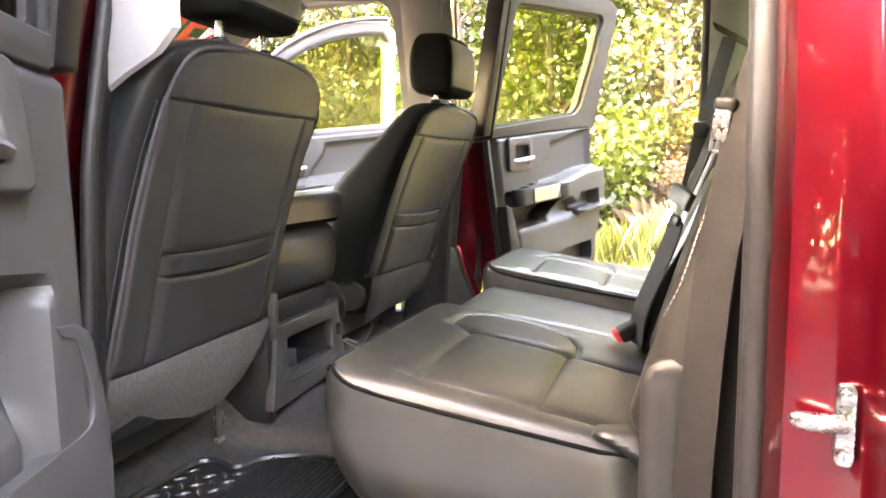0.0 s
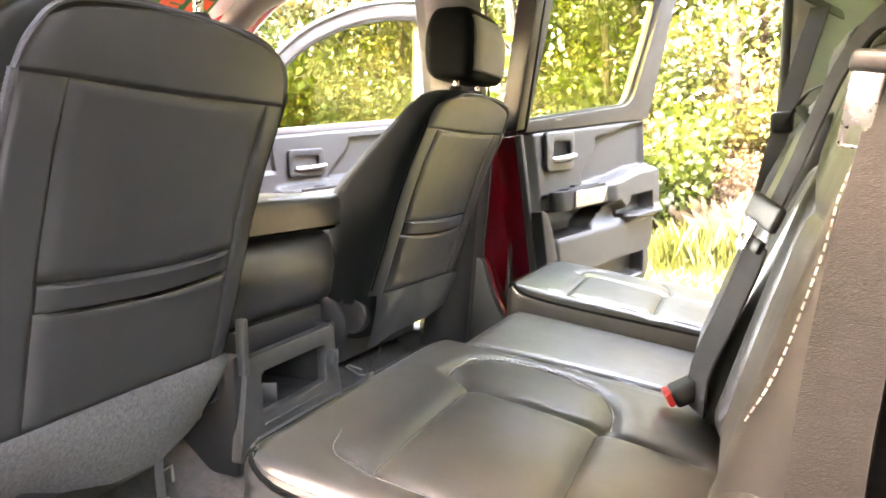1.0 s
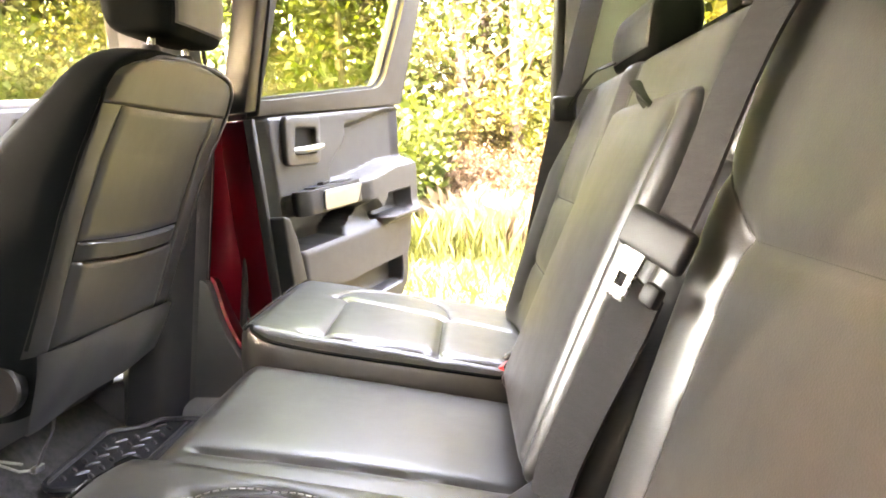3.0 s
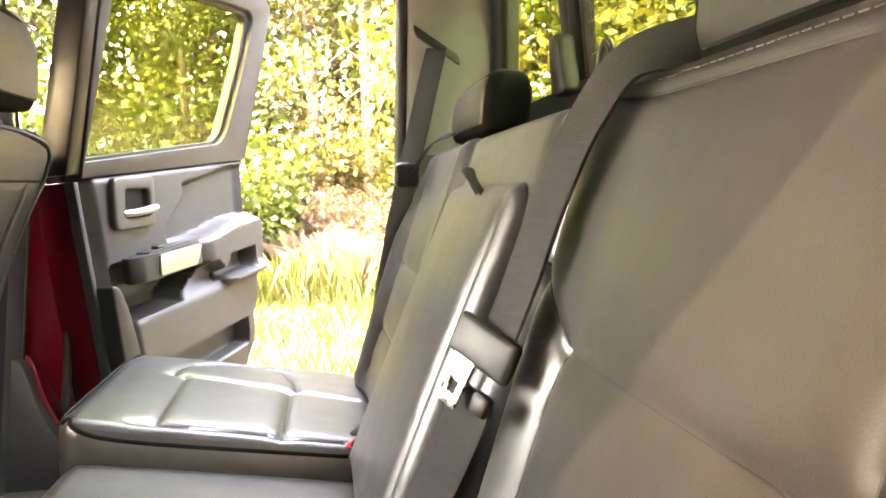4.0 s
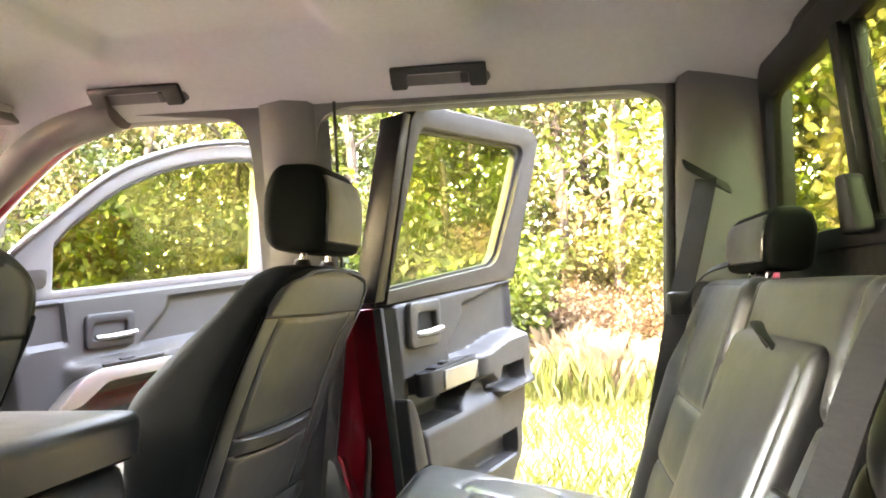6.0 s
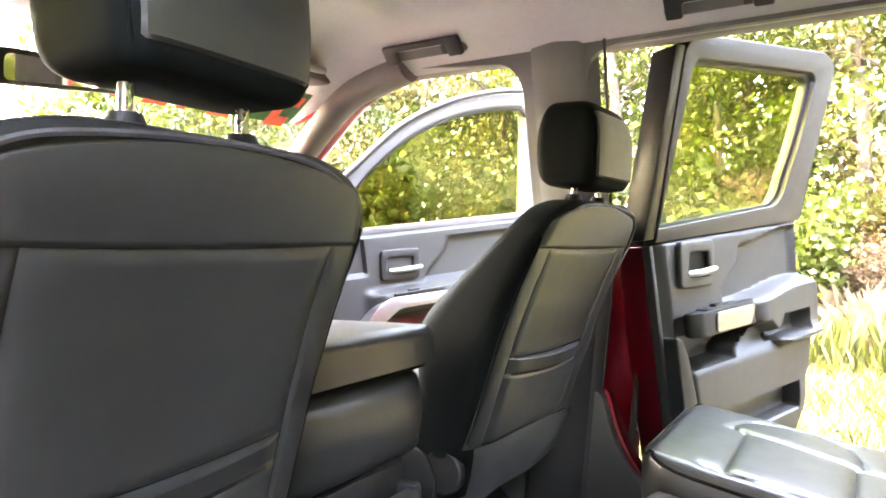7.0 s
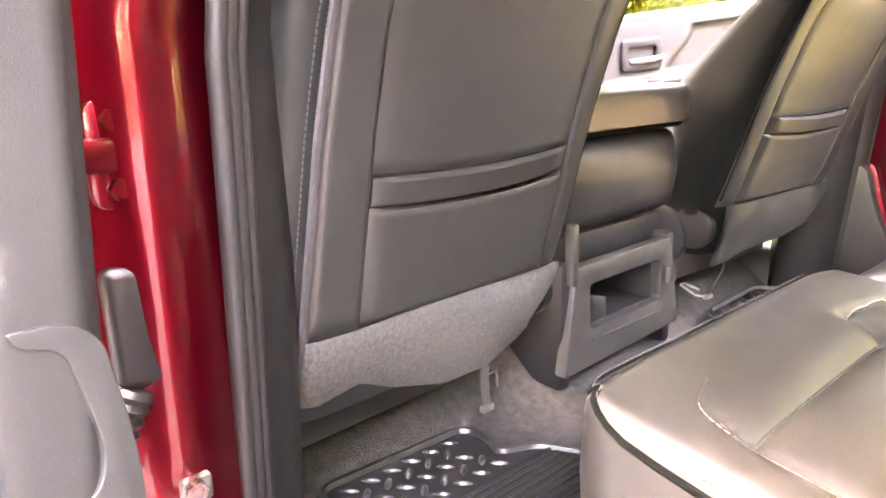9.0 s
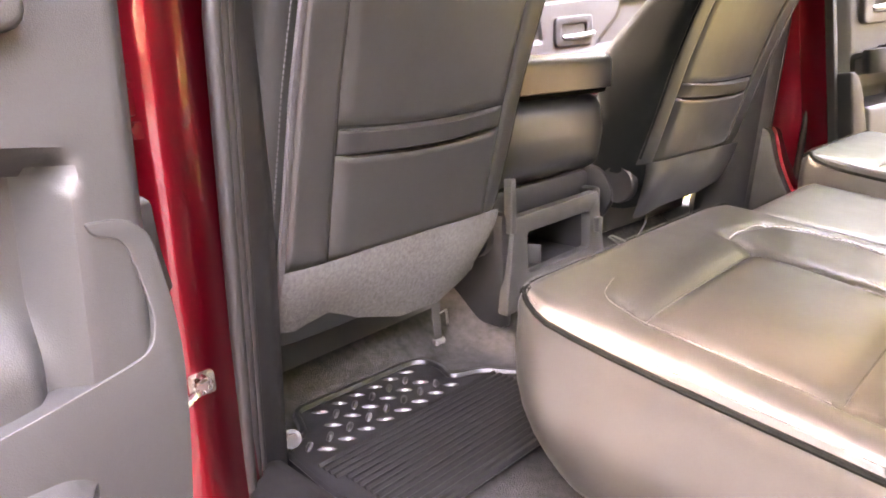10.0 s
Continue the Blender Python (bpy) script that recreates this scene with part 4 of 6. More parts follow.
c2, pad2 = cushion(narrow, 0.283, 0.765, 0.018, [[(0.402, 0.335), (0.400, 0.588)], [(0.591, 0.315), (0.594, 0.545)], [(0.37, 0.325), (0.72, 0.312)], [(0.374, 0.600), (0.40, 0.588), (0.594, 0.545), (0.72, 0.54)], curve2], nose=0.258)
part("curved_stitching", stitches([pad2.p(u, v, 0.0025) for u, v in spline(curve2, 8)], 0.008, 0.0055, 0.0009), THREAD_DARK, c2)
for par, y0, y1 in ((wide, -0.60, 0.22), (narrow, 0.30, 0.68)):
    part("under_frame", box((0.53, (y0 + y1) / 2, 0.06), (0.34, y1 - y0, 0.13), 0.01), PLASTIC, par)

BX = lambda z: 0.735 + 0.32 * (z - 0.26)


def backpad(parent, y0, y1, z0, z1, seams, name="backrest", fwd=0.0, depth=0.11, r=0.035, crown=0.012, corner=0.05, height=None, groove=0.007, out=0.0):
    place = lambda u, v, h: (BX(v) - fwd - out * (0.70 - v) - h * 0.95, u, v + h * 0.30)
    pad = Pad(place, y0, y1, z0, z1, depth, seams=seams, r=r, corner=corner, res=0.005, crown=crown, groove=groove, gw=0.008, height=height)
    b = part(name, pad.mesh(), LEATHER, parent)
    seam_lines(pad, b)
    return b, pad


bol = lambda y, c, w: 0.022 * math.exp(-((y - c) / w) ** 2)
b1, p1 = backpad(wide, -0.670, -0.215, 0.255, 0.765, [[(-0.235, 0.60), (-0.30, 0.553), (-0.59, 0.551)], [(-0.30, 0.553), (-0.285, 0.30)], [(-0.585, 0.70), (-0.575, 0.30)], [(-0.62, 0.735), (-0.25, 0.735)]],
                 height=lambda u, v: bol(u, -0.625, 0.05) * min(1, max(0, (0.72 - v) / 0.15)) + bol(u, -0.245, 0.04) * 0.5)
part("bolster_stitching", stitches([p1.p(u, v, 0.003) for u, v in spline([(-0.618, 0.62), (-0.642, 0.56), (-0.648, 0.50), (-0.648, 0.445), (-0.640, 0.405)], 10)], 0.0085, 0.0058, 0.0009), THREAD, b1)
part("top_stitching", stitches([p1.p(u, v, 0.003) for u, v in spline([(-0.63, 0.744), (-0.45, 0.744), (-0.26, 0.744)], 10)], 0.009, 0.006, 0.0006), THREAD_DARK, b1)
part("side_stitching", stitches([p1.p(u, v, 0.003) for u, v in spline([(-0.228, 0.52), (-0.226, 0.40), (-0.226, 0.30)], 10)], 0.009, 0.006, 0.0008), THREAD, b1)
b2, p2 = backpad(wide, -0.215, 0.285, 0.60, 0.755, [[(-0.145, 0.76), (-0.165, 0.60)], [(0.262, 0.76), (0.255, 0.60)], [(-0.11, 0.76), (-0.13, 0.60)]], name="middle_back_top", fwd=0.0, r=0.02, corner=0.025, crown=0.006)
backpad(wide, -0.213, -0.108, 0.255, 0.615, [[(-0.175, 0.26), (-0.175, 0.60)]], name="bolster", r=0.025, corner=0.03, out=0.07)
backpad(wide, -0.104, 0.250, 0.27, 0.684, [[(-0.07, 0.28), (-0.07, 0.65)]], name="folding_armrest", fwd=0.018, depth=0.10, r=0.024, corner=0.03, crown=0.010, out=0.08)
backpad(wide, 0.250, 0.288, 0.255, 0.63, [], name="edge_roll", fwd=0.010, r=0.016, corner=0.018, crown=0.0, out=0.08)
loop = part("pull_loop", tube(spline([(BX(0.665) - 0.018, 0.030, 0.664), (BX(0.68) - 0.034, 0.040, 0.682), (BX(0.69) - 0.040, 0.055, 0.694), (BX(0.69) - 0.034, 0.068, 0.690), (BX(0.68) - 0.026, 0.066, 0.678), (BX(0.665) - 0.016, 0.050, 0.664)], 5), 0.008, 8, 0.45), BELT, wide, "black webbing pull loop")
b3, p3 = backpad(narrow, 0.290, 0.705, 0.255, 0.762, [[(0.32, 0.53), (0.56, 0.53)], [(0.345, 0.74), (0.32, 0.53), (0.335, 0.30)], [(0.60, 0.66), (0.585, 0.53), (0.60, 0.32)], [(0.33, 0.40), (0.59, 0.40)]],
                 height=lambda u, v: bol(u, 0.655, 0.05) * min(1, max(0, (0.72 - v) / 0.15)) + bol(u, 0.32, 0.03) * 0.4)
part("top_stitching", stitches([p3.p(u, v, 0.003) for u, v in spline([(0.66, 0.742), (0.50, 0.744), (0.32, 0.742)], 10)], 0.009, 0.006, 0.0006), THREAD_DARK, b3)
for par, y0, y1 in ((wide, -0.64, 0.27), (narrow, 0.30, 0.68)):
    part("back_shell", box(((BX(0.5) + 0.165), (y0 + y1) / 2, 0.48), (0.05, y1 - y0, 0.50), 0.01, m=Matrix.Translation((BX(0.5) + 0.165, 0, 0.48)) @ Matrix.Rotation(0.31, 4, "Y") @ Matrix.Translation((-BX(0.5) - 0.165, 0, -0.48))), PLASTIC, par)
REST = [(0.764, 0.960, 0.026, 0.120), (0.771, 0.960, 0.038, 0.140), (0.795, 0.962, 0.043, 0.148), (0.830, 0.965, 0.043, 0.149), (0.854, 0.967, 0.037, 0.142), (0.867, 0.968, 0.026, 0.128), (0.873, 0.969, 0.012, 0.105)]
for par, yc, dz in ((wide, -0.432, -0.016), (narrow, 0.475, 0.0)):
    # body in the darkened leather: painted shade round the lighter face panel
    hr = part("headrest", loft([[(x, y + yc, z + dz) for x, y in oval(cx, 0, a, w, 44, 7.0)] for z, cx, a, w in spline(REST, 5)]), LEATHER_SHADED, par, "black leather headrest")
    head_face(hr, REST, -1, 0.776, 0.862, yc, dz)
    for s in (-1, 1):
        part("headrest_post", tube([(0.945, yc + s * 0.055, 0.73), (0.955, yc + s * 0.055, 0.785)], 0.006, 10), STEEL, par)
# hinge cover beside the wide section and wire guide behind it
part("hinge_cover", Pad(lambda u, v, h: (u, -0.672 - h, v), 0.735, 0.865, 0.02, 0.372, 0.055, r=0.016, corner=0.040, res=0.012).mesh(), PLASTIC_SOFT, wide, "charcoal plastic hinge cover")
pleat = lambda u, v: 0.007 * math.sin(70 * (u - 0.68) + 6 * math.sin(24 * v)) + 0.004 * math.sin(90 * v + 40 * u)
part("side_flap", Pad(lambda u, v, h: (u + 0.10 * (0.26 - v), -0.655 - h * 0.8, v), 0.672, 0.745, 0.09, 0.268, 0.030, r=0.018, corner=0.02, res=0.006, height=pleat).mesh(), LEATHER, wide, "gathered leather side flap")
part("belt_guide_wire", tube([(0.93, -0.125 - 0.022 * math.cos(a), 0.755 + 0.055 * math.sin(a)) for a in np.linspace(0, math.pi, 16)], 0.004, 8), PLASTIC, wide)

# ---- doors: u runs from the hinge edge backwards, v outwards, w up from the belt line ----
def bump_box(u, w, u0, u1, w0, w1, s):
    return sm(u, u0 - s, u0 + s) * (1 - sm(u, u1 - s, u1 + s)) * sm(w, w0 - s, w0 + s) * (1 - sm(w, w1 - s, w1 + s))


def door_pose(p0, opening, side, tilt=6.5):
    axis = Vector((0, -math.sin(radians(tilt)), math.cos(radians(tilt))))
    m = Matrix.Translation((p0[0], abs(p0[1]), p0[2])) @ Matrix.Rotation(radians(opening), 4, axis)
    return Matrix.Diagonal((1, side, 1, 1)) @ m


def frame_v(w):
    return -0.26 * max(0.0, w)


def sheet(fn, u0, u1, w0, w1, back, res=0.006, keep=None):
    """A moulded panel: fn(u, w) gives how far it stands in from the door's inner plane; back: depth of its rim; keep(u, w): u after the edge's taper."""
    bm = bmesh.new()
    nu, nw = int((u1 - u0) / res), int((w1 - w0) / res)
    us, ws = [u0 + (u1 - u0) * i / nu for i in range(nu + 1)], [w0 + (w1 - w0) * j / nw for j in range(nw + 1)]
    g = [[bm.verts.new((keep(u, w) if keep else u, -fn(u, w), w)) for w in ws] for u in us]
    for i in range(nu):
        for j in range(nw):
            bm.faces.new((g[i][j], g[i + 1][j], g[i + 1][j + 1], g[i][j + 1]))
    rim = [g[i][0] for i in range(nu + 1)] + [g[nu][j] for j in range(1, nw + 1)] + [g[i][nw] for i in range(nu - 1, -1, -1)] + [g[0][j] for j in range(nw - 1, 0, -1)]
    low = [bm.verts.new((v.co.x, back, v.co.z)) for v in rim]
    for a in range(len(rim)):
        b = (a + 1) % len(rim)
        bm.faces.new((rim[a], rim[b], low[b], low[a]))
    return bm


def rear_panel(u, w, deep=False):
    h = 0.012 * sm(w, -0.60, -0.50)
    edge = min(u + (0.050 if deep else 0.0), 0.715 - u)
    h -= 0.03 * (1 - sm(edge, 0.0, 0.035))
    h -= 0.018 * sm(w, -0.022, 0.0)
    # armrest shelf, rising towards the latch end
    top = -0.205 + 0.02 * sm(u, 0.35, 0.55)
    low = -0.275 - 0.07 * sm(u, 0.38, 0.46)
    a = sm(w, low - 0.012, low + 0.012) * (1 - sm(w, top - 0.010, top + 0.022)) * sm(u, 0.28, 0.38)
    h += 0.050 * a
    # lower moulding
    h += 0.030 * (1 - sm(w, -0.36, -0.30)) * sm(u, 0.03, 0.06)
    # scoop behind the handle, above the armrest
    su = 0.245 + 0.10 * sm(w, -0.17, -0.075)
    h -= 0.022 * sm(u, su, su + 0.025) * (1 - sm(w, -0.062 + 0.03 * sm(u, 0.35, 0.65), -0.045 + 0.03 * sm(u, 0.35, 0.65))) * sm(w, top, top + 0.02) * (1 - sm(u, 0.66, 0.69))
    # hollow under the pull and tray behind it
    pu0 = 0.012 + 0.035 * sm(w, -0.33, -0.27)
    pu1 = 0.255 + 0.10 * sm(w, -0.335, -0.275)
    h -= (0.0 if deep else 0.075) * sm(u, pu0, pu0 + 0.02) * (1 - sm(u, pu1 - 0.02, pu1)) * sm(w, -0.342, -0.332) * (1 - sm(w, -0.272, -0.262))
    h -= (0.0 if deep else 0.05) * bump_box(u, w, 0.040, 0.12, -0.33, -0.215, 0.012)
    cu0 = 0.395 + 0.06 * sm(w, -0.325, -0.262)
    h -= 0.055 * sm(u, cu0, cu0 + 0.015) * (1 - sm(u, 0.615, 0.630)) * sm(w, -0.330, -0.318) * (1 - sm(w, -0.272, -0.262))
    if deep:
        e = 0.026 + 0.012 * sm(-w, 0.20, 0.24)
        h -= 0.045 * sm(u, e - 0.014, e + 0.008) * (1 - sm(u, 0.15, 0.19)) * sm(w, -0.44, -0.42) * (1 - sm(w, -0.222, -0.206))
    # map pocket at the bottom, a wedge that deepens towards the latch end
    low = -0.470 - 0.070 * sm(u, 0.10, 0.36)
    h -= 0.05 * sm(u, 0.11, 0.20) * (1 - sm(u, 0.60, 0.62)) * (1 - sm(w, -0.474, -0.466)) * sm(w, low - 0.004, low + 0.006)
    return h


def rear_taper(u, w):
    """The latch edge leans in towards the wheel arch."""
    end = float(np.interp(w, [-0.62, -0.55, -0.465, -0.43, -0.306, -0.21, -0.16, 0.0], [0.50, 0.570, 0.585, 0.620, 0.665, 0.685, 0.675, 0.700]))
    return u if u < 0.45 else 0.45 + (u - 0.45) * (end - 0.45) / 0.27


def rear_door(p0, opening, side, label, deep=False):
    d = thing("truck_door", door_pose(p0, opening, side), label, "truck door", "rear doors")
    part("inner_panel", sheet(lambda u, w: rear_panel(u, w, deep), -0.040 if deep else 0.0, 0.72, -0.62, 0.0, 0.08, keep=rear_taper), DOOR_GREY, d, "dark grey moulded inner panel")
    # black closing edge towards the hinges
    if deep:
        lip = rounded([(-0.030, -0.60), (-0.046, -0.42), (-0.046, -0.345), (-0.028, -0.268), (-0.008, -0.256), (0.022, -0.257), (0.016, -0.267), (-0.006, -0.271), (-0.014, -0.294), (-0.025, -0.335), (-0.019, -0.358), (0.002, -0.365), (0.085, -0.384), (0.36, -0.43), (0.36, -0.60)], [0.01, 0.06, 0.06, 0.012, 0.010, 0.004, 0.006, 0.012, 0.02, 0.02, 0.015, 0.02, 0.03, 0.01, 0.01], 7)
        part("pocket_lip", prism(lip, lambda a, b, e: (a, e, b), -0.014, 0.03, 0.006, 3), DOOR_GREY, d, "dark grey pocket lip with rounded rim")
    else:
        part("hinge_edge_cover", prism(rounded([(-0.022, -0.60), (0.036, -0.60), (0.036, -0.40), (0.024, -0.300), (0.006, -0.250), (-0.018, -0.242)], [0.012, 0.01, 0.02, 0.04, 0.02, 0.015]), lambda a, b, e: (a, e, b), -0.052, 0.05, 0.010, 3), PLASTIC, d, "black plastic edge cover")
    if not deep:
        part("edge_seal", tube([(-0.008, 0.012, w) for w in np.linspace(-0.60, -0.02, 24)], 0.006, 8), SEAL, d)
    # outer steel shell
    shell = rounded([(0.10, -0.64), (0.52, -0.64), (0.61, -0.50), (0.70, -0.32), (0.70, -0.012), (0.10, -0.012)], [0.04, 0.06, 0.05, 0.05, 0.01, 0.01])
    part("shell", prism(shell, lambda a, b, e: (a, e + 0.03 * (1 - ((b + 0.3) / 0.35) ** 2) * (1 if e > 0.08 else 0), b), 0.082, 0.145, 0.010), RED, d, "dark red painted door shell")
    # window frame
    outer = rounded([(-0.004, -0.01), (0.045, 0.445), (0.085, 0.480), (0.715, 0.470), (0.786, 0.440), (0.690, -0.01)], [0.005, 0.04, 0.04, 0.05, 0.05, 0.005], 6)
    hole = rounded([(-0.001, 0.024), (0.090, 0.426), (0.655, 0.414), (0.680, 0.396), (0.650, 0.265), (0.580, 0.070), (0.545, 0.044)], [0.008, 0.03, 0.02, 0.02, 0.08, 0.03, 0.03], 6)
    lid = lambda a, b, e: (a, e + frame_v(b), b)
    fr = part("window_frame", prism(outer, lid, -0.012, 0.022, 0.008, 3, holes=[hole[::-1]]), DOOR_GREY, d, "grey window surround")
    k = lambda q, c, f: [(c[0] + (x - c[0]) * f, c[1] + (y - c[1]) * f) for x, y in q]
    c = (0.34, 0.23)
    part("glass_seal", prism(k(hole, c, 1.03), lid, 0.006, 0.026, 0.003, holes=[k(hole, c, 0.955)[::-1]]), SEAL, fr)
    part("frame_shell", prism(k(outer, (0.38, 0.24), 1.012), lid, 0.0235, 0.042, 0.005, holes=[hole[::-1]]), BLACK_GLOSS, fr)
    part("window_glass", prism(k(hole, c, 0.99), lid, 0.016, 0.020), GLASS_DARK if deep else GLASS_TINT, d, "dark tinted window glass" if deep else "tinted window glass")
    if not deep:
        part("leading_edge", box((-0.020, 0.002, -0.315), (0.014, 0.026, 0.60), 0.004), DOOR_GREY, d, "grey front edge of the door")
    part("door_edge", box((0.02 if deep else -0.018, 0.056, -0.315), (0.014, 0.078, 0.60), 0.004), RED, d, "dark red painted door edge")
    part("frame_edge", prism([(-0.046, 0.0), (-0.006, 0.0), (0.043, 0.452), (0.008, 0.452)], lid, -0.012, 0.060, 0.004), BLACK_GLOSS, d, "black front edge of the window frame")
    # release handle
    du = -0.045 if deep else -0.032
    mv = lambda q: [(x + du, y) for x, y in q]
    bez_o = rounded(mv([(0.090, -0.135), (0.230, -0.142), (0.254, -0.020), (0.106, -0.015)]), 0.022)
    bez_i = rounded(mv([(0.128, -0.108), (0.218, -0.112), (0.226, -0.050), (0.142, -0.045)]), 0.012)
    bz = part("handle_bezel", prism(bez_o, lambda a, b, e: (a, e, b), -0.028, 0.0, 0.006, 3, holes=[bez_i[::-1]]), PLASTIC_SOFT, d, "charcoal handle bezel")
    part("bezel_cup", prism(rounded(mv([(0.118, -0.115), (0.224, -0.118), (0.232, -0.042), (0.134, -0.038)]), 0.012), lambda a, b, e: (a, e, b), -0.012, -0.006), PLASTIC, bz)
    part("release_lever", tube([(x + du, y, z) for x, y, z in ((0.126, -0.022, -0.100), (0.155, -0.034, -0.101), (0.195, -0.038, -0.100), (0.226, -0.036, -0.098))], [0.010, 0.012, 0.012, 0.011], 10, 0.8), SILVER, bz, "silver release lever")
    # pull with switch: a rounded cup standing out from the panel
    pu = 0.14 if deep else 0.0
    cup = rounded([(0.085, 0.0), (0.060, -0.034), (0.084, -0.056), (0.135, -0.060), (0.316, -0.060), (0.352, -0.034), (0.392, 0.0)], [0.005, 0.02, 0.015, 0.02, 0.012, 0.01, 0.005], 6)
    pull = part("pull_cup", prism([(x + pu, y) for x, y in cup], lambda a, b, e: (a, b, e), -0.260, -0.200, 0.009, 3), PLASTIC, d, "black armrest pull")
    part("pull_trim", prism(rounded([(0.134 + pu, -0.255), (0.286 + pu, -0.258), (0.318 + pu, -0.210), (0.142 + pu, -0.206)], 0.010), lambda a, b, e: (a, e, b), -0.0655, -0.055, 0.004, 3), SILVER, pull, "satin silver trim")
    part("switch_plate", box((0.21 + pu, -0.030, -0.1985), (0.17, 0.036, 0.006), 0.0025), BLACK_GLOSS, pull)
    part("window_switch", box((0.185 + pu, -0.032, -0.193), (0.030, 0.020, 0.010), 0.003), PLASTIC, pull)
    part("latch_hole", box((0.690, 0.05, -0.30), (0.02, 0.04, 0.09), 0.006), DARK_STEEL, d)
    return d


rear_door((0.150, 0.828, 0.713), 67, 1, "open dark red rear truck door with tinted window")
rear_door((0.180, 0.985, 0.705), 78, -1, "open dark red rear truck door with black storage pocket", True)


def front_panel(u, w):
    h = 0.02 * sm(w, -0.60, -0.50) - 0.03 * (1 - sm(min(u, 1.02 - u), 0, 0.04)) - 0.018 * sm(w, -0.022, 0.0)
    h -= 0.018 * bump_box(u, w, 0.075, 0.195, -0.15, -0.02, 0.008)
    h += 0.05 * sm(u, 0.16, 0.24) * (1 - sm(u, 0.93, 0.97)) * sm(w, -0.31, -0.29) * (1 - sm(w, -0.235, -0.205))
    su = 0.43 + 0.13 * sm(w, -0.21, -0.06)
    h -= 0.025 * sm(u, su, su + 0.03) * (1 - sm(w, -0.055, -0.04)) * sm(w, -0.21, -0.19) * (1 - sm(u, 0.92, 0.95))
    h -= 0.05 * bump_box(u, w, 0.24, 0.60, -0.40, -0.315, 0.01)
    return h


def front_door(p0, opening, side, label):
    d = thing("truck_door", door_pose(p0, opening, side), label, "truck door", "front doors")
    part("inner_panel", sheet(front_panel, 0.0, 1.02, -0.60, 0.0, 0.05, 0.01), DOOR_GREY, d)
    part("shell", prism(rounded([(-0.09, -0.64), (1.07, -0.64), (1.09, 0.02), (-0.09, 0.02)], 0.04), lambda a, b, e: (a, e, b), 0.03, 0.14, 0.012), RED, d, "dark red painted door shell")
    lid = lambda a, b, e: (a, e + frame_v(b), b)
    arch = [(0.0, 0.06), (0.06, 0.14), (0.19, 0.245), (0.37, 0.375), (0.59, 0.458), (0.80, 0.495), (0.97, 0.505)]
    outer = [(-0.02, -0.01)] + [tuple(p) for p in spline(arch, 5)] + [(1.035, 0.46), (1.06, -0.01)]
    inner = [(0.175, 0.02), (0.178, 0.165)] + [tuple(p) for p in spline([(0.235, 0.225), (0.40, 0.338), (0.60, 0.412), (0.80, 0.445), (0.95, 0.452)], 5)] + [(0.985, 0.42), (1.0, 0.02)]
    fr = part("window_frame", prism(outer, lid, -0.008, 0.05, 0.009, 3, holes=[inner[::-1]]), PILLAR_GREY, d, "grey arched window frame")
    part("frame_seal", tube([(x, -0.014 + frame_v(z), z + 0.008) for x, z in spline(arch, 5)], 0.011, 8), SEAL, fr)
    part("glass_seal", tube([(x, 0.008 + frame_v(z), z - 0.006) for x, z in inner[1:-1]], 0.007, 8), SEAL, fr)
    g = part("window_glass", prism(inner, lid, 0.014, 0.018), GLASS_TINT, d, "tinted window glass")
    g.visible_shadow = False
    part("sail_speaker", prism(rounded([(0.05, 0.03), (0.15, 0.03), (0.155, 0.09), (0.09, 0.09)], 0.02), lid, -0.016, -0.006, 0.004), PLASTIC_SOFT, d)
    bz = part("handle_bezel", prism(rounded([(0.245, -0.182), (0.415, -0.190), (0.430, -0.074), (0.258, -0.068)], 0.022), lambda a, b, e: (a, e, b), -0.034, 0.0, 0.006, 3, holes=[rounded([(0.272, -0.152), (0.388, -0.158), (0.398, -0.104), (0.284, -0.100)], 0.012)[::-1]]), PLASTIC, d)
    part("bezel_cup", prism(rounded([(0.268, -0.156), (0.392, -0.160), (0.400, -0.100), (0.280, -0.096)], 0.01), lambda a, b, e: (a, e, b), -0.014, -0.006), PLASTIC, bz)
    part("release_lever", tube([(0.285, -0.03, -0.148), (0.33, -0.042, -0.150), (0.38, -0.045, -0.149), (0.42, -0.040, -0.147)], [0.011, 0.013, 0.013, 0.012], 10, 0.8), SILVER, bz, "silver release lever")
    ar = part("armrest", prism(rounded([(0.10, -0.35), (0.20, -0.262), (0.26, -0.243), (0.90, -0.262), (0.90, -0.30), (0.28, -0.285), (0.18, -0.345)], 0.02), lambda a, b, e: (a, e, b), -0.085, -0.02, 0.010, 3), SILVER, d, "satin silver armrest trim")
    part("switch_plate", box((0.38, -0.055, -0.236), (0.22, 0.055, 0.010), 0.004), BLACK_GLOSS, ar)
    part("window_switch", box((0.36, -0.055, -0.228), (0.05, 0.03, 0.010), 0.003), PLASTIC, ar)
    return d


front_door((-1.05, 0.90, 0.713), 67, 1, "open front truck door with grey inner panel and arched window")
# out of view; added shut to stop light flooding in from the front left
front_door((-1.06, 0.845, 0.713), 0, -1, "unseen front truck door with grey inner panel, added closed beside the driver seat")


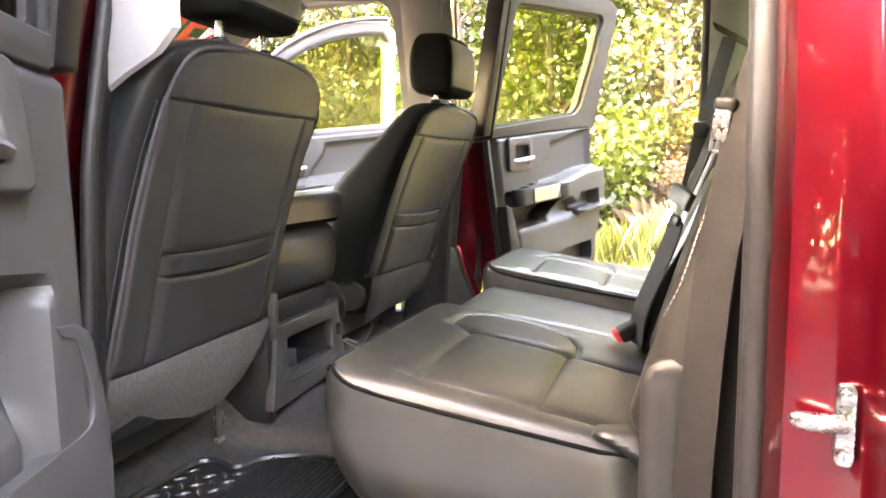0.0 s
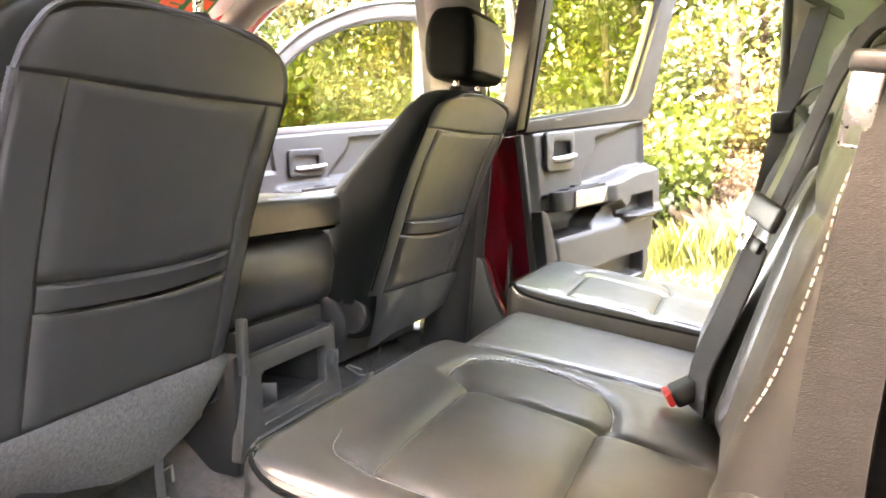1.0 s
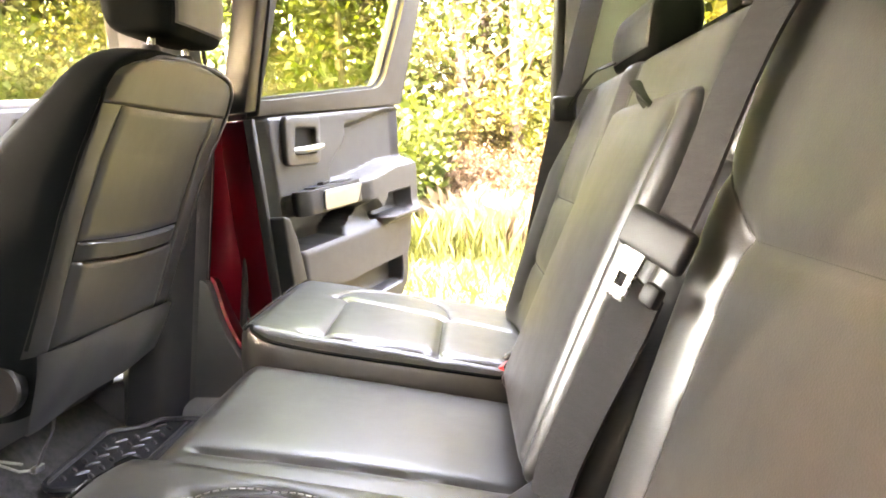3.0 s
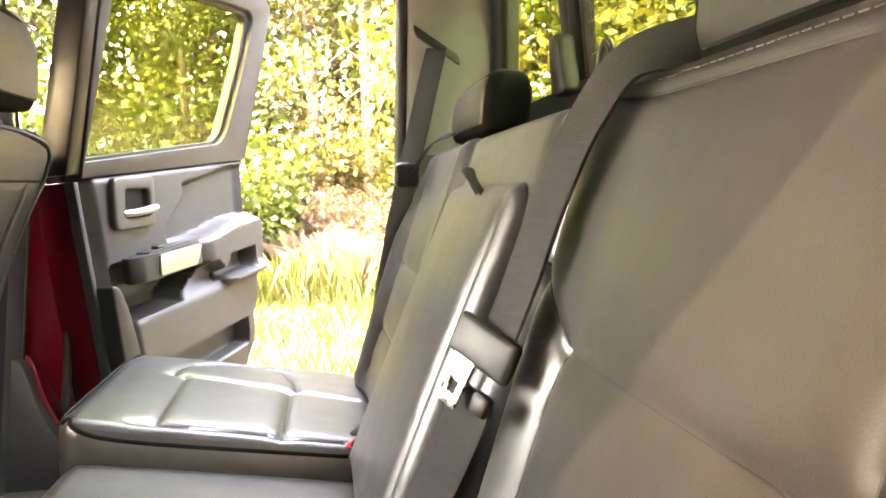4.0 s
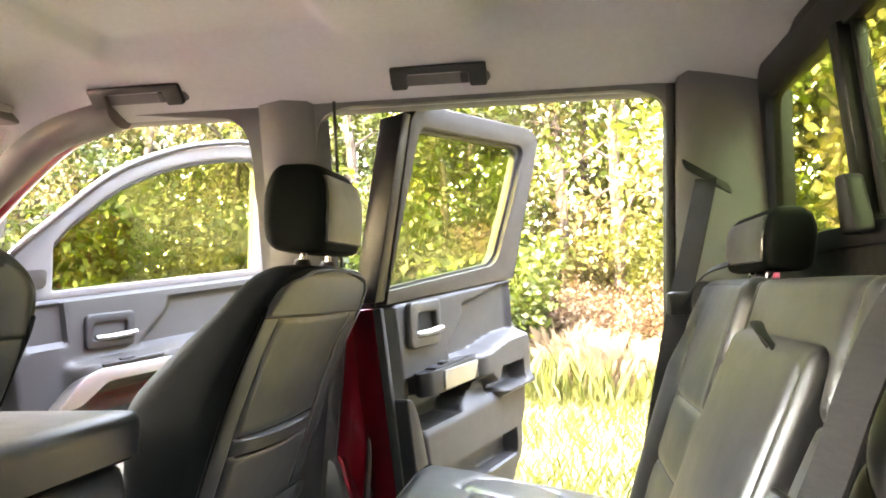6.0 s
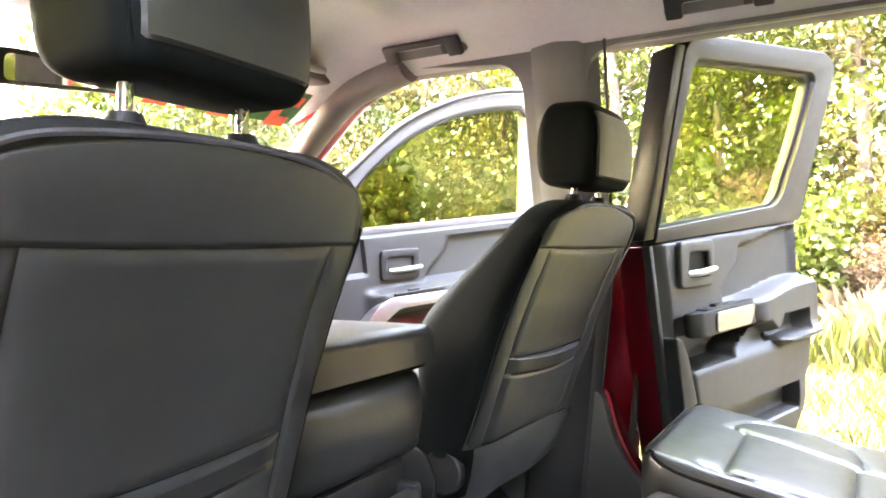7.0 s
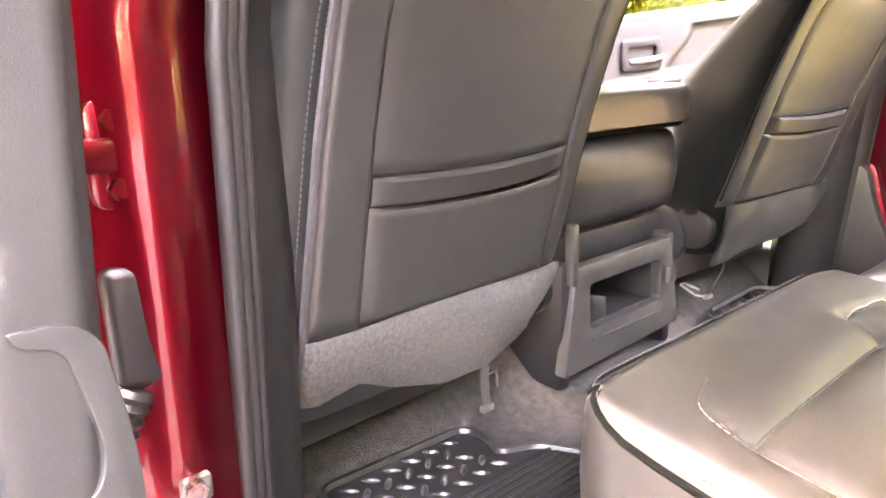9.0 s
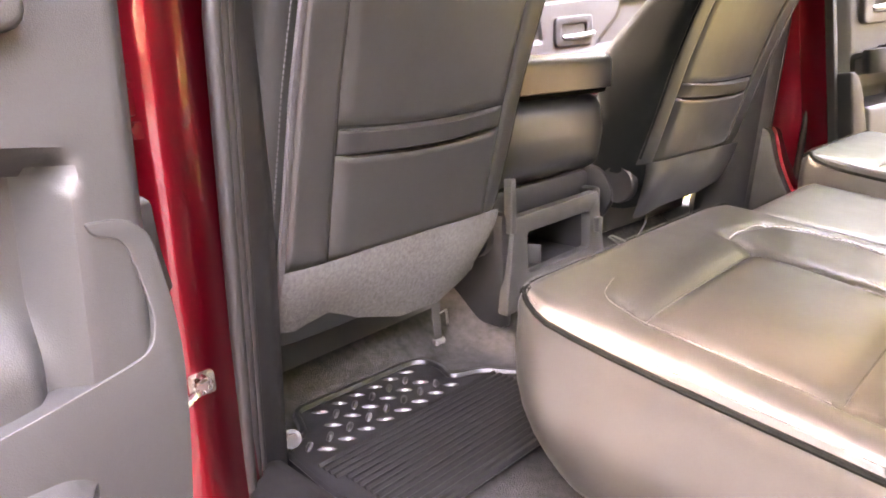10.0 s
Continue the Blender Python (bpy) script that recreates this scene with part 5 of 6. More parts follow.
# hinges, check straps, wiring boots and strikers on the jambs
def hinge(x, z, side):
    h = part("door_hinge", prism(rounded([(-0.022, -0.042), (0.022, -0.042), (0.020, 0.042), (-0.020, 0.042)], 0.016), lambda a, b, e: (0.004 + e, a + 0.01, b), 0.0, 0.007, 0.002), RED, walls[side], "dark red painted door hinge")
    h.matrix_local = Matrix.Diagonal((1, side, 1, 1)) @ pose(x + (0.024 if side < 0 else 0.0), 0.905 if side < 0 else 0.935, z)
    part("knuckle", tube([(0.012, 0.055, -0.022), (0.012, 0.055, 0.022)], 0.011, 12), RED, h)
    part("arm", box((0.012, 0.034, 0.0), (0.012, 0.05, 0.026), 0.004), RED, h)
    for dz in (-0.026, 0.026):
        part("bolt", tube([(0.010, 0.010, dz), (0.019, 0.010, dz)], [0.010, 0.009], 6), RED, h)


for side in (-1, 1):
    hinge(0.030, 0.525, side)
    hinge(0.012, 0.03, side)
    k = thing("door_check", Matrix.Diagonal((1, side, 1, 1)) @ pose(0.036 if side > 0 else 0.0, 0, 0), "bare steel door check strap bolted to the jamb", "door check", "door checks")
    part("bracket", box((0.066, 0.890, 0.228), (0.014, 0.028, 0.026), 0.005), DARK_STEEL, k)
    part("bolt", tube([(0.066, 0.892, 0.232), (0.082, 0.894, 0.232)], [0.010, 0.009], 10), STEEL, k)
    part("arm", tube([(0.072, 0.895, 0.224), (0.082, 0.930, 0.212), (0.100, 0.985, 0.198), (0.125, 1.04, 0.19)], 0.006, 8, 0.6), STEEL, k)
    b = thing("wiring_boot", Matrix.Diagonal((1, side, 1, 1)) @ pose(0.044 if side < 0 else 0.020, 0.917 if side < 0 else 0.945, 0.385), "black rubber wiring boot between jamb and door", "wiring boot", "wiring boots")
    part("plug", box((0.012, 0, 0.0), (0.024, 0.045, 0.105), 0.010, 3), RUBBER, b)
    bm = bmesh.new()
    path = [Vector(p) for p in spline([(0.02, 0.01, -0.05), (0.022, 0.03, -0.085), (0.03, 0.055, -0.115), (0.05, 0.085, -0.14)], 8)]
    tube(path, [0.014 + 0.0035 * (i % 2) for i in range(len(path))], 12, bm=bm)
    part("bellows", bm, RUBBER, b)
    st = thing("door_striker", Matrix.Diagonal((1, side, 1, 1)) @ pose(0.896, 0.934, 0.402) @ Matrix.Scale(0.62, 4), "zinc door striker bolted to the rear jamb", "striker", "door strikers")
    part("plate", prism(rounded([(-0.013, -0.052), (0.013, -0.052), (0.013, 0.052), (-0.013, 0.052)], 0.012), lambda a, b, e: (a * 0.8, e + 0.3 * a, b), -0.006, 0.004, 0.002), STEEL, st)
    part("loop", tube([(0.0, -0.002, 0.0), (-0.020, 0.003, 0.001), (-0.044, 0.008, 0.003), (-0.056, 0.010, 0.006), (-0.062, 0.011, 0.008)], [0.013, 0.0125, 0.012, 0.010, 0.005], 12), STEEL, st)
    for dz in (-0.036, 0.036):
        part("bolt", tube([(0, -0.004, dz), (0, 0.010, dz)], [0.010, 0.008], 10), STEEL, st)

# ---- seat belts ----
belt = thing("seat_belt", pose(0, 0, 0), "black seat belt hanging beside the rear pillar", "seat belt", "seat belts")
part("webbing", ribbon(spline([(0.935, -0.690, 1.00), (0.905, -0.692, 0.86), (0.853, -0.697, 0.70), (0.815, -0.702, 0.50), (0.800, -0.705, 0.30), (0.79, -0.708, 0.03)], 8), lambda i: (-0.55, -0.8, 0.1), 0.048), BELT, belt)
part("webbing_return", ribbon(spline([(0.938, -0.684, 1.00), (0.912, -0.686, 0.86), (0.868, -0.688, 0.70), (0.838, -0.69, 0.50), (0.83, -0.695, 0.05)], 8), lambda i: (-0.55, -0.8, 0.1), 0.040), BELT, belt)
T = Matrix.Translation((0.818, -0.684, 0.655)) @ Matrix.Rotation(radians(-34), 4, "Z") @ Matrix.Rotation(radians(10), 4, "Y")
tongue = part("tongue", box((0, 0, 0.010), (0.027, 0.012, 0.015), 0.005, 3, m=T), PLASTIC, belt)
part("tongue_plate", prism(rounded([(-0.009, -0.042), (0.009, -0.042), (0.010, 0.004), (-0.010, 0.004)], 0.003), lambda a, b, e: tuple(T @ Vector((a, e - 0.004, b))), 0.0, 0.003, 0.0008, holes=[[(-0.005, -0.040), (-0.005, -0.028), (0.005, -0.028), (0.005, -0.040)]]), STEEL, tongue, "bright steel tongue")
belt = thing("seat_belt", pose(0, 0, 0), "black seat belt leaving a pillar slot by the narrow rear seat", "seat belt", "seat belts")
part("webbing", ribbon(spline([(0.905, 0.685, 0.970), (0.885, 0.665, 0.90), (0.86, 0.655, 0.80), (0.835, 0.655, 0.70), (0.80, 0.672, 0.52), (0.765, 0.70, 0.30)], 8), lambda i: (-0.5, -0.7, 0.2), 0.048), BELT, belt)
part("slot_bezel", prism(rounded([(-0.060, -0.012), (0.060, -0.012), (0.060, 0.012), (-0.060, 0.012)], 0.010), lambda a, b, e: (0.905 + a * 0.8 - b * 0.3, 0.690 - e, 0.975 - a * 0.5 + b), 0.0, 0.012, 0.004), PLASTIC, belt)
part("pillar_guide", box((0.835, 0.650, 0.705), (0.05, 0.030, 0.05), 0.010, 3), PLASTIC, belt)
part("corner_strap", ribbon(spline([(0.84, 0.655, 0.70), (0.88, 0.60, 0.765), (0.92, 0.56, 0.785)], 6), lambda i: (-0.6, 0, 0.8), 0.03), BELT, belt)
belt = thing("seat_belt", pose(0, 0, 0), "charcoal centre seat belt lying over the rear backrest", "seat belt", "seat belts")
run = [(0.985, -0.330, 0.72), (0.945, -0.305, 0.768), (BX(0.76) - 0.010, -0.282, 0.764), (BX(0.72) - 0.030, -0.268, 0.72), (BX(0.66) - 0.034, -0.254, 0.66), (BX(0.60) - 0.036, -0.252, 0.60), (BX(0.55) - 0.038, -0.252, 0.555)]
part("webbing", ribbon(spline(run, 8), lambda i: (-0.97, -0.25, 0.3), 0.048), BELT_GREY, belt)
part("webbing_lower", ribbon(spline([(BX(0.51) - 0.042, -0.238, 0.51), (BX(0.47) - 0.040, -0.224, 0.47), (BX(0.40) - 0.042, -0.204, 0.40), (BX(0.33) - 0.046, -0.200, 0.33), (0.706, -0.198, 0.27)], 8), lambda i: (-0.85, -0.5, 0.25), 0.050), BELT, belt)
M = Matrix.Translation((BX(0.53) - 0.046, -0.250, 0.540)) @ Matrix.Rotation(radians(18), 4, "Y") @ Matrix.Rotation(radians(30), 4, "Z") @ Matrix.Rotation(radians(8), 4, "X")
tg = part("tongue_grip", box((0, 0, 0.008), (0.011, 0.070, 0.034), 0.005, 3, m=M), PLASTIC, belt)
part("tongue_plate", prism(rounded([(-0.011, -0.048), (0.011, -0.048), (0.014, 0.0), (-0.014, 0.0)], 0.003), lambda a, b, e: tuple(M @ Vector((e - 0.004, a + 0.012, b))), 0.0, 0.003, 0.0008, holes=[[(-0.005, -0.038), (-0.005, -0.027), (0.005, -0.027), (0.005, -0.038)]]), STEEL, tg, "bright steel tongue")
part("stop_button", box((-0.002, -0.022, -0.030), (0.010, 0.018, 0.018), 0.004, m=M), PLASTIC, tg)


def buckle(x, y, z, yaw, label):
    b = thing("belt_buckle", pose(x, y, z, 0, -28, yaw), label, "buckle", "belt buckles")
    part("body", box((0.03, 0, 0), (0.075, 0.042, 0.028), 0.007, 3), PLASTIC, b)
    part("button", box((-0.010, 0, 0.002), (0.012, 0.036, 0.022), 0.004), BUCKLE_RED, b, "red release button")
    part("stalk", box((0.09, 0, -0.006), (0.07, 0.026, 0.008), 0.003), BELT, b)


buckle(0.680, -0.185, 0.284, 15, "black belt buckle with a red button between rear cushions")
buckle(0.712, 0.316, 0.268, -20, "black belt buckle with a red button beside the narrow seat")
buckle(0.712, 0.358, 0.268, -20, "black belt buckle with a red button beside the narrow seat")


# ---- rubber floor mats ----
def floor_mat(side):
    m = thing("floor_mat", Matrix.Diagonal((1, side, 1, 1)) @ pose(0, 0, 0.004), "black rubber floor mat with ribs and raised treads", "floor mat", "floor mats")
    out = rounded([(-0.150, 0.652), (-0.140, 0.405), (-0.118, 0.383), (-0.075, 0.386), (-0.045, 0.402), (-0.020, 0.345), (0.05, 0.305), (0.195, 0.295), (0.195, 0.71), (0.08, 0.739), (-0.066, 0.725), (-0.082, 0.680)], 0.02)
    part("base_sheet", prism(out, lambda a, b, e: (a, b, e), 0.0, 0.006, 0.002), RUBBER, m)
    rim = [(x, y, 0.009) for x, y in out] + [(out[0][0], out[0][1], 0.009)]
    part("rim", tube(rim, 0.0065, 6), RUBBER, m)
    bm = tube([(0, 0.325, 0), (0, 0.705, 0)], 0.0040, 6, 1.3)
    data = finish(bm, "rib", RUBBER)
    for i in range(15):
        ob = new("rib", data)
        ob.parent = m
        ob.location = (0.002 + i * 0.0128, 0.0 if i > 3 else 0.010, 0.0075)
    ring = []
    for t, r in ((-1, 0.05), (-0.6, 0.75), (0, 1.0), (0.6, 0.75), (1, 0.05)):
        ring.append([(0.0150 * t, 0.0052 * r * math.cos(a), 0.0050 * r * max(-0.2, math.sin(a))) for a in np.linspace(0, 2 * math.pi, 10, endpoint=False)])
    data = finish(loft(ring), "tread", TREAD, 60)
    for i in range(5):
        for j in range(-1, 9):
            x, y = -0.122 + i * 0.0242, 0.435 + 0.0375 * j - 0.0135 * i
            if not (0.415 if x > -0.09 else 0.425) < y < (0.640 if x < -0.09 else 0.655 if x < -0.06 else 0.70):
                continue
            ob = new("tread", data)
            ob.parent = m
            ob.location = (x, y, 0.0068)
            ob.rotation_euler = (0, 0, radians(-45 if i % 2 == 0 else 45))
    return m


floor_mat(-1)
floor_mat(1)
bolt = thing("floor_anchor", pose(-0.06, -0.715, 0.03), "black seat rail anchor bolt on the carpet", "anchor bolt")
part("washer", tube([(0, 0, 0), (0.006, -0.004, 0.004)], 0.014, 12), RUBBER, bolt)
part("bolt_head", tube([(0.004, -0.002, 0.002), (0.016, -0.008, 0.008)], 0.009, 6), RUBBER, bolt)

# ---- outside: clearing, verge and woods ----
RNG = np.random.default_rng(7)


def quads_mesh(name, v, material, n=4):
    me = bpy.data.meshes.new(name)
    k = len(v) // n
    me.vertices.add(len(v))
    me.vertices.foreach_set("co", np.asarray(v, dtype=np.float32).ravel())
    me.loops.add(len(v))
    me.loops.foreach_set("vertex_index", np.arange(len(v), dtype=np.int32))
    me.polygons.add(k)
    me.polygons.foreach_set("loop_start", np.arange(0, len(v), n, dtype=np.int32))
    me.update(calc_edges=True)
    me.materials.append(material)
    return me


def leaf_cloud(centres, size, rng, aspect=0.55):
    """One folded-free diamond leaf at each centre, turned at random, mostly facing up and out."""
    n = len(centres)
    d = rng.normal(size=(n, 3))
    d /= np.linalg.norm(d, axis=1)[:, None]
    e = np.cross(d, rng.normal(size=(n, 3)))
    e /= np.linalg.norm(e, axis=1)[:, None]
    s = (size * rng.uniform(0.6, 1.3, n))[:, None]
    c = np.asarray(centres)
    v = np.stack([c - d * s * 0.5, c + e * s * aspect * 0.5, c + d * s * 0.5, c - e * s * aspect * 0.5], axis=1)
    return v.reshape(-1, 3)


def make_tree(height, spread, low, clumps, per, size, material, seed, label, droop=0.0, name="tree", trunk_r=0.10):
    rng = np.random.default_rng(seed)
    t = thing(name, pose(0, 0, 0), label, name, "trees of the wood" if name == "tree" else "shrubs of the verge")
    bend = rng.normal(scale=0.03 * height, size=(3, 2))
    keys = [(0, 0, -0.1, trunk_r * 1.25), (bend[0][0] * 0.3, bend[0][1] * 0.3, height * 0.3, trunk_r * 0.85), (bend[1][0], bend[1][1], height * 0.65, trunk_r * 0.5), (bend[2][0], bend[2][1], height, trunk_r * 0.12)]
    pts = spline(keys, 6)
    bm = tube([p[:3] for p in pts], [float(p[3]) for p in pts], 8)
    part("trunk", bm, BARK, t)
    tips = []
    nl = 14
    for i in range(nl):
        f = low + (0.96 - low) * i / (nl - 1)
        base = np.array([np.interp(f * height, [p[2] for p in pts], [p[a] for p in pts]) for a in (0, 1)] + [f * height])
        a = i * 2.4 + rng.uniform(-0.4, 0.4)
        L = spread * (1.15 - 0.75 * (f - low) / (1 - low)) * rng.uniform(0.75, 1.15)
        end = base + np.array([math.cos(a) * L, math.sin(a) * L, L * (0.35 - droop)])
        mid = (base + end) / 2 + np.array([0, 0, 0.12 * L])
        part("limb", tube(spline([tuple(base), tuple(mid), tuple(end)], 4), [trunk_r * 0.30 * (1 - 0.8 * q / 8) * (1.2 - f) for q in range(9)], 5), BARK, t)
        tips.append((base, mid, end))
    cs = []
    for k in range(clumps):
        b, m, e = tips[rng.integers(nl)]
        q = rng.uniform(0.25, 1.1)
        c = (1 - q) ** 2 * b + 2 * q * (1 - q) * m + q * q * e + rng.normal(scale=0.13 * spread, size=3)
        cs.append(c + rng.normal(size=(per, 3)) * np.array([0.17, 0.17, 0.12]) * (0.45 + 0.3 * spread))
    v = leaf_cloud(np.concatenate(cs), size, rng)
    crown = new("crown", quads_mesh("crown", v, material))
    crown.parent = t
    return t


def make_shrub(height, spread, n, size, material, seed, label):
    rng = np.random.default_rng(seed)
    t = thing("shrub", pose(0, 0, 0), label, "shrub", "shrubs of the verge")
    cs = []
    for i in range(11):
        a, r = rng.uniform(0, 6.28), spread * rng.uniform(0.2, 1.0)
        end = np.array([math.cos(a) * r, math.sin(a) * r, height * rng.uniform(0.45, 1.0)])
        mid = end * np.array([0.4, 0.4, 0.55])
        part("stem", tube(spline([(0, 0, -0.05), tuple(mid), tuple(end)], 4), [0.018 * (1 - 0.85 * q / 8) for q in range(9)], 5), BARK, t)
        for k in range(7):
            q = rng.uniform(0.3, 1.08)
            c = 2 * q * (1 - q) * mid + q * q * end
            cs.append(c + rng.normal(size=(n // 77, 3)) * np.array([0.16, 0.16, 0.13]) * (0.5 + 0.5 * spread))
    ob = new("foliage", quads_mesh("foliage", leaf_cloud(np.concatenate(cs), size, rng, 0.6), material))
    ob.parent = t
    return t


def ground_z(x, y):
    far = max(0.0, y - 9.0)
    return GROUND_Z + 0.05 * noise.noise((x * 0.35, y * 0.35, 3)) + min(1.3, 0.20 * max(0.0, far - 1.0))


bm = bmesh.new()
ax = sorted(set([-400, -150, -60, -30] + [round(-18 + 0.5 * i, 2) for i in range(73)] + [30, 60, 150, 400]))
vs = [[bm.verts.new((x, y, ground_z(x, y))) for y in ax] for x in ax]
for i in range(len(ax) - 1):
    for j in range(len(ax) - 1):
        bm.faces.new((vs[i][j], vs[i + 1][j], vs[i + 1][j + 1], vs[i][j + 1]))
solo("ground", bm, SOIL, "rough grassy clearing running up to the woods", "ground", kind="structure")
# unseen strip of ground, added dark to limit bounce onto the driver's side
bm = bmesh.new()
vs = [[bm.verts.new((x, y, ground_z(x, y) + 0.03)) for y in np.linspace(-7.5, -0.6, 30)] for x in np.linspace(-17, 17, 70)]
for i in range(69):
    for j in range(29):
        bm.faces.new((vs[i][j], vs[i + 1][j], vs[i + 1][j + 1], vs[i][j + 1]))
solo("driveway", bm, GRAVEL, "unseen grey asphalt strip added beside the truck", "driveway", kind="structure")
bm = bmesh.new()
nx, ny = 50, 14
vs = [[bm.verts.new((-14 + 28 * i / nx, 9.3 + 0.5 * math.sin(i * 0.9) + 9 * j / ny, ground_z(-14 + 28 * i / nx, 9.3 + 9 * j / ny) + 0.03 + 0.05 * noise.noise((i * 0.7, j * 0.9, 1)))) for j in range(ny + 1)] for i in range(nx + 1)]
for i in range(nx):
    for j in range(ny):
        bm.faces.new((vs[i][j], vs[i + 1][j], vs[i + 1][j + 1], vs[i][j + 1]))
solo("forest_floor", bm, LITTER, "brown leaf litter under the trees", "forest floor", kind="structure")


def blades(n, xr, yr, h, w, material, name, label, lean_s=0.35, seed=3):
    rng = np.random.default_rng(seed)
    x, y = rng.uniform(*xr, n), rng.uniform(*yr, n)
    patch = np.array([0.5 + 0.5 * noise.noise((a * 0.9, b * 0.9, 5)) for a, b in zip(x, y)])
    hh = h * rng.uniform(0.4, 1.2, n) * (0.5 + patch)
    z = np.array([ground_z(a, b) for a, b in zip(x, y)]) - 0.01
    a = rng.uniform(0, 6.28, n)
    dx, dy = np.cos(a) * w / 2, np.sin(a) * w / 2
    lx, ly = rng.normal(scale=lean_s, size=n) * hh, rng.normal(scale=lean_s, size=n) * hh
    v = np.stack([np.stack([x - dx, y - dy, z], 1), np.stack([x + dx, y + dy, z], 1), np.stack([x + dx * 0.7 + lx * 0.4, y + dy * 0.7 + ly * 0.4, z + hh * 0.6], 1), np.stack([x + lx, y + ly, z + hh], 1)], 1).reshape(-1, 3)
    return tagged(new(name, quads_mesh(name, v, material)), label, "grass", kind="stuff")


blades(42000, (-4.5, 6), (2.2, 11.5), 0.16, 0.012, GRASS, "grass", "short yellow-green meadow grass")
blades(2600, (-2.5, 3.5), (8.0, 11.0), 0.55, 0.02, GRASS, "tall_grass", "taller green grass at the wood edge", 0.25, 5)


def tuft(x, y, n, h, seed):
    rng = np.random.default_rng(seed)
    a, r = rng.uniform(0, 6.28, n), np.abs(rng.normal(scale=0.22, size=n))
    bx, by = np.cos(a) * r, np.sin(a) * r
    hh = h * rng.uniform(0.45, 1.1, n)
    out = rng.uniform(0.1, 0.75, n)
    w = 0.011
    lx, ly = np.cos(a) * hh * out, np.sin(a) * hh * out
    z = 0 * bx
    v = np.stack([np.stack([bx - w, by, z], 1), np.stack([bx + w, by, z], 1), np.stack([bx + w * 0.7 + lx * 0.45, by + ly * 0.45, hh * 0.7], 1), np.stack([bx + lx, by + ly, hh * (1 - 0.25 * out)], 1)], 1).reshape(-1, 3)
    t = thing("dry_grass_clump", pose(x, y, ground_z(x, y) - 0.02), "pale dry grass clump at the wood edge", "dry grass", "dry grass clumps")
    ob = new("tuft", quads_mesh("tuft", v, STRAW))
    ob.parent = t


for i, (x, y, n, h) in enumerate(((0.95, 10.0, 420, 1.15), (1.5, 9.6, 420, 1.0), (0.45, 10.4, 300, 1.2), (1.95, 10.0, 300, 0.9), (1.2, 9.2, 260, 0.8), (2.6, 9.9, 240, 0.9), (0.1, 10.6, 160, 0.9))):
    tuft(x, y, int(n * 0.6), h * 0.85, 40 + i)

kinds = [
    make_tree(8.5, 2.3, 0.10, 250, 38, 0.125, LEAF, 11, "broad-leaved tree with dense green crown at the wood edge"),
    make_tree(9.5, 2.0, 0.12, 250, 38, 0.115, LEAF_YELLOW, 12, "tall tree with sunlit yellow-green crown"),
    make_tree(7.0, 2.2, 0.08, 240, 38, 0.105, LEAF_PALE, 13, "small tree with pale cream-green leaves"),
    make_tree(11.0, 1.9, 0.08, 280, 40, 0.095, LEAF_YELLOW, 14, "pine with fine yellow-green foliage", 0.35),
]
shrubs = [
    make_shrub(2.2, 1.0, 3300, 0.13, LEAF, 21, "bright green leafy shrub on the verge"),
    make_shrub(1.6, 0.9, 2600, 0.11, LEAF_YELLOW, 22, "yellow-green leafy shrub on the verge"),
    make_shrub(2.6, 1.1, 3600, 0.09, LEAF_PALE, 23, "pale leafy shrub on the verge"),
    make_shrub(1.3, 1.0, 2400, 0.08, LEAF_BROWN, 24, "low brown tangle of withered undergrowth"),
]
spots = []
# passenger side
for i in range(17):
    x = -13 + 26 * i / 16
    spots.append((0 if i % 3 == 0 else (1 if i % 3 == 1 else 2), x + RNG.uniform(-0.5, 0.5), 12.3 + RNG.uniform(-0.6, 0.9)))
for i in range(14):
    x = -13 + 26 * i / 13
    spots.append((3 if i % 2 else 1, x + RNG.uniform(-0.6, 0.6), 15.5 + RNG.uniform(-0.8, 0.8)))
# behind and ahead of the truck, and an added unseen row across the clearing on the driver's side
for i in range(11):
    spots.append((3, 12.0 + RNG.uniform(-0.7, 0.7), -10 + 2.0 * i + RNG.uniform(-0.4, 0.4)))
for i in range(8):
    spots.append((1 if i % 2 else 3, 14.8 + RNG.uniform(-0.7, 0.7), -10 + 2.8 * i))
for i in range(2):
    spots.append((1 if i % 2 else 0, -7.0 - 1.2 * i, 7.5 + RNG.uniform(-0.8, 0.8)))
for i in range(7):
    spots.append((i % 3, -14 + 2.2 * i + RNG.uniform(-0.6, 0.6), -9.5 + RNG.uniform(-0.8, 0.8)))
# unseen trees added close to the driver's side to block sky and sun
shade_trees = [(-6.6, -4.0), (-2.6, -6.8), (-0.8, -5.4), (0.4, -6.4), (1.7, -5.6), (2.6, -7.4), (-4.4, -8.4), (-1.6, -8.4), (-0.4, -8.4)]
for i, (x, y) in enumerate(shade_trees):
    spots.append((i % 2, x, y))
ahead = [(-9.0 + RNG.uniform(-0.5, 0.5), 6.0 + 1.2 * i) for i in range(3)]
for i, (x, y) in enumerate(ahead):
    spots.append((i % 3, x, y))
used = set()
for k, x, y in spots:
    m = pose(x, y, ground_z(x, y), 0, 0, RNG.uniform(0, 360)) @ Matrix.Scale(RNG.uniform(0.85, 1.2) * (0.66 if (x, y) in ahead else 1.45 if (x, y) in shade_trees else 1.12 if y > 11 or x > 11 else 1.0), 4)
    if k in used:
        copy_thing(kinds[k], m)
    else:
        used.add(k)
        kinds[k].matrix_basis = m
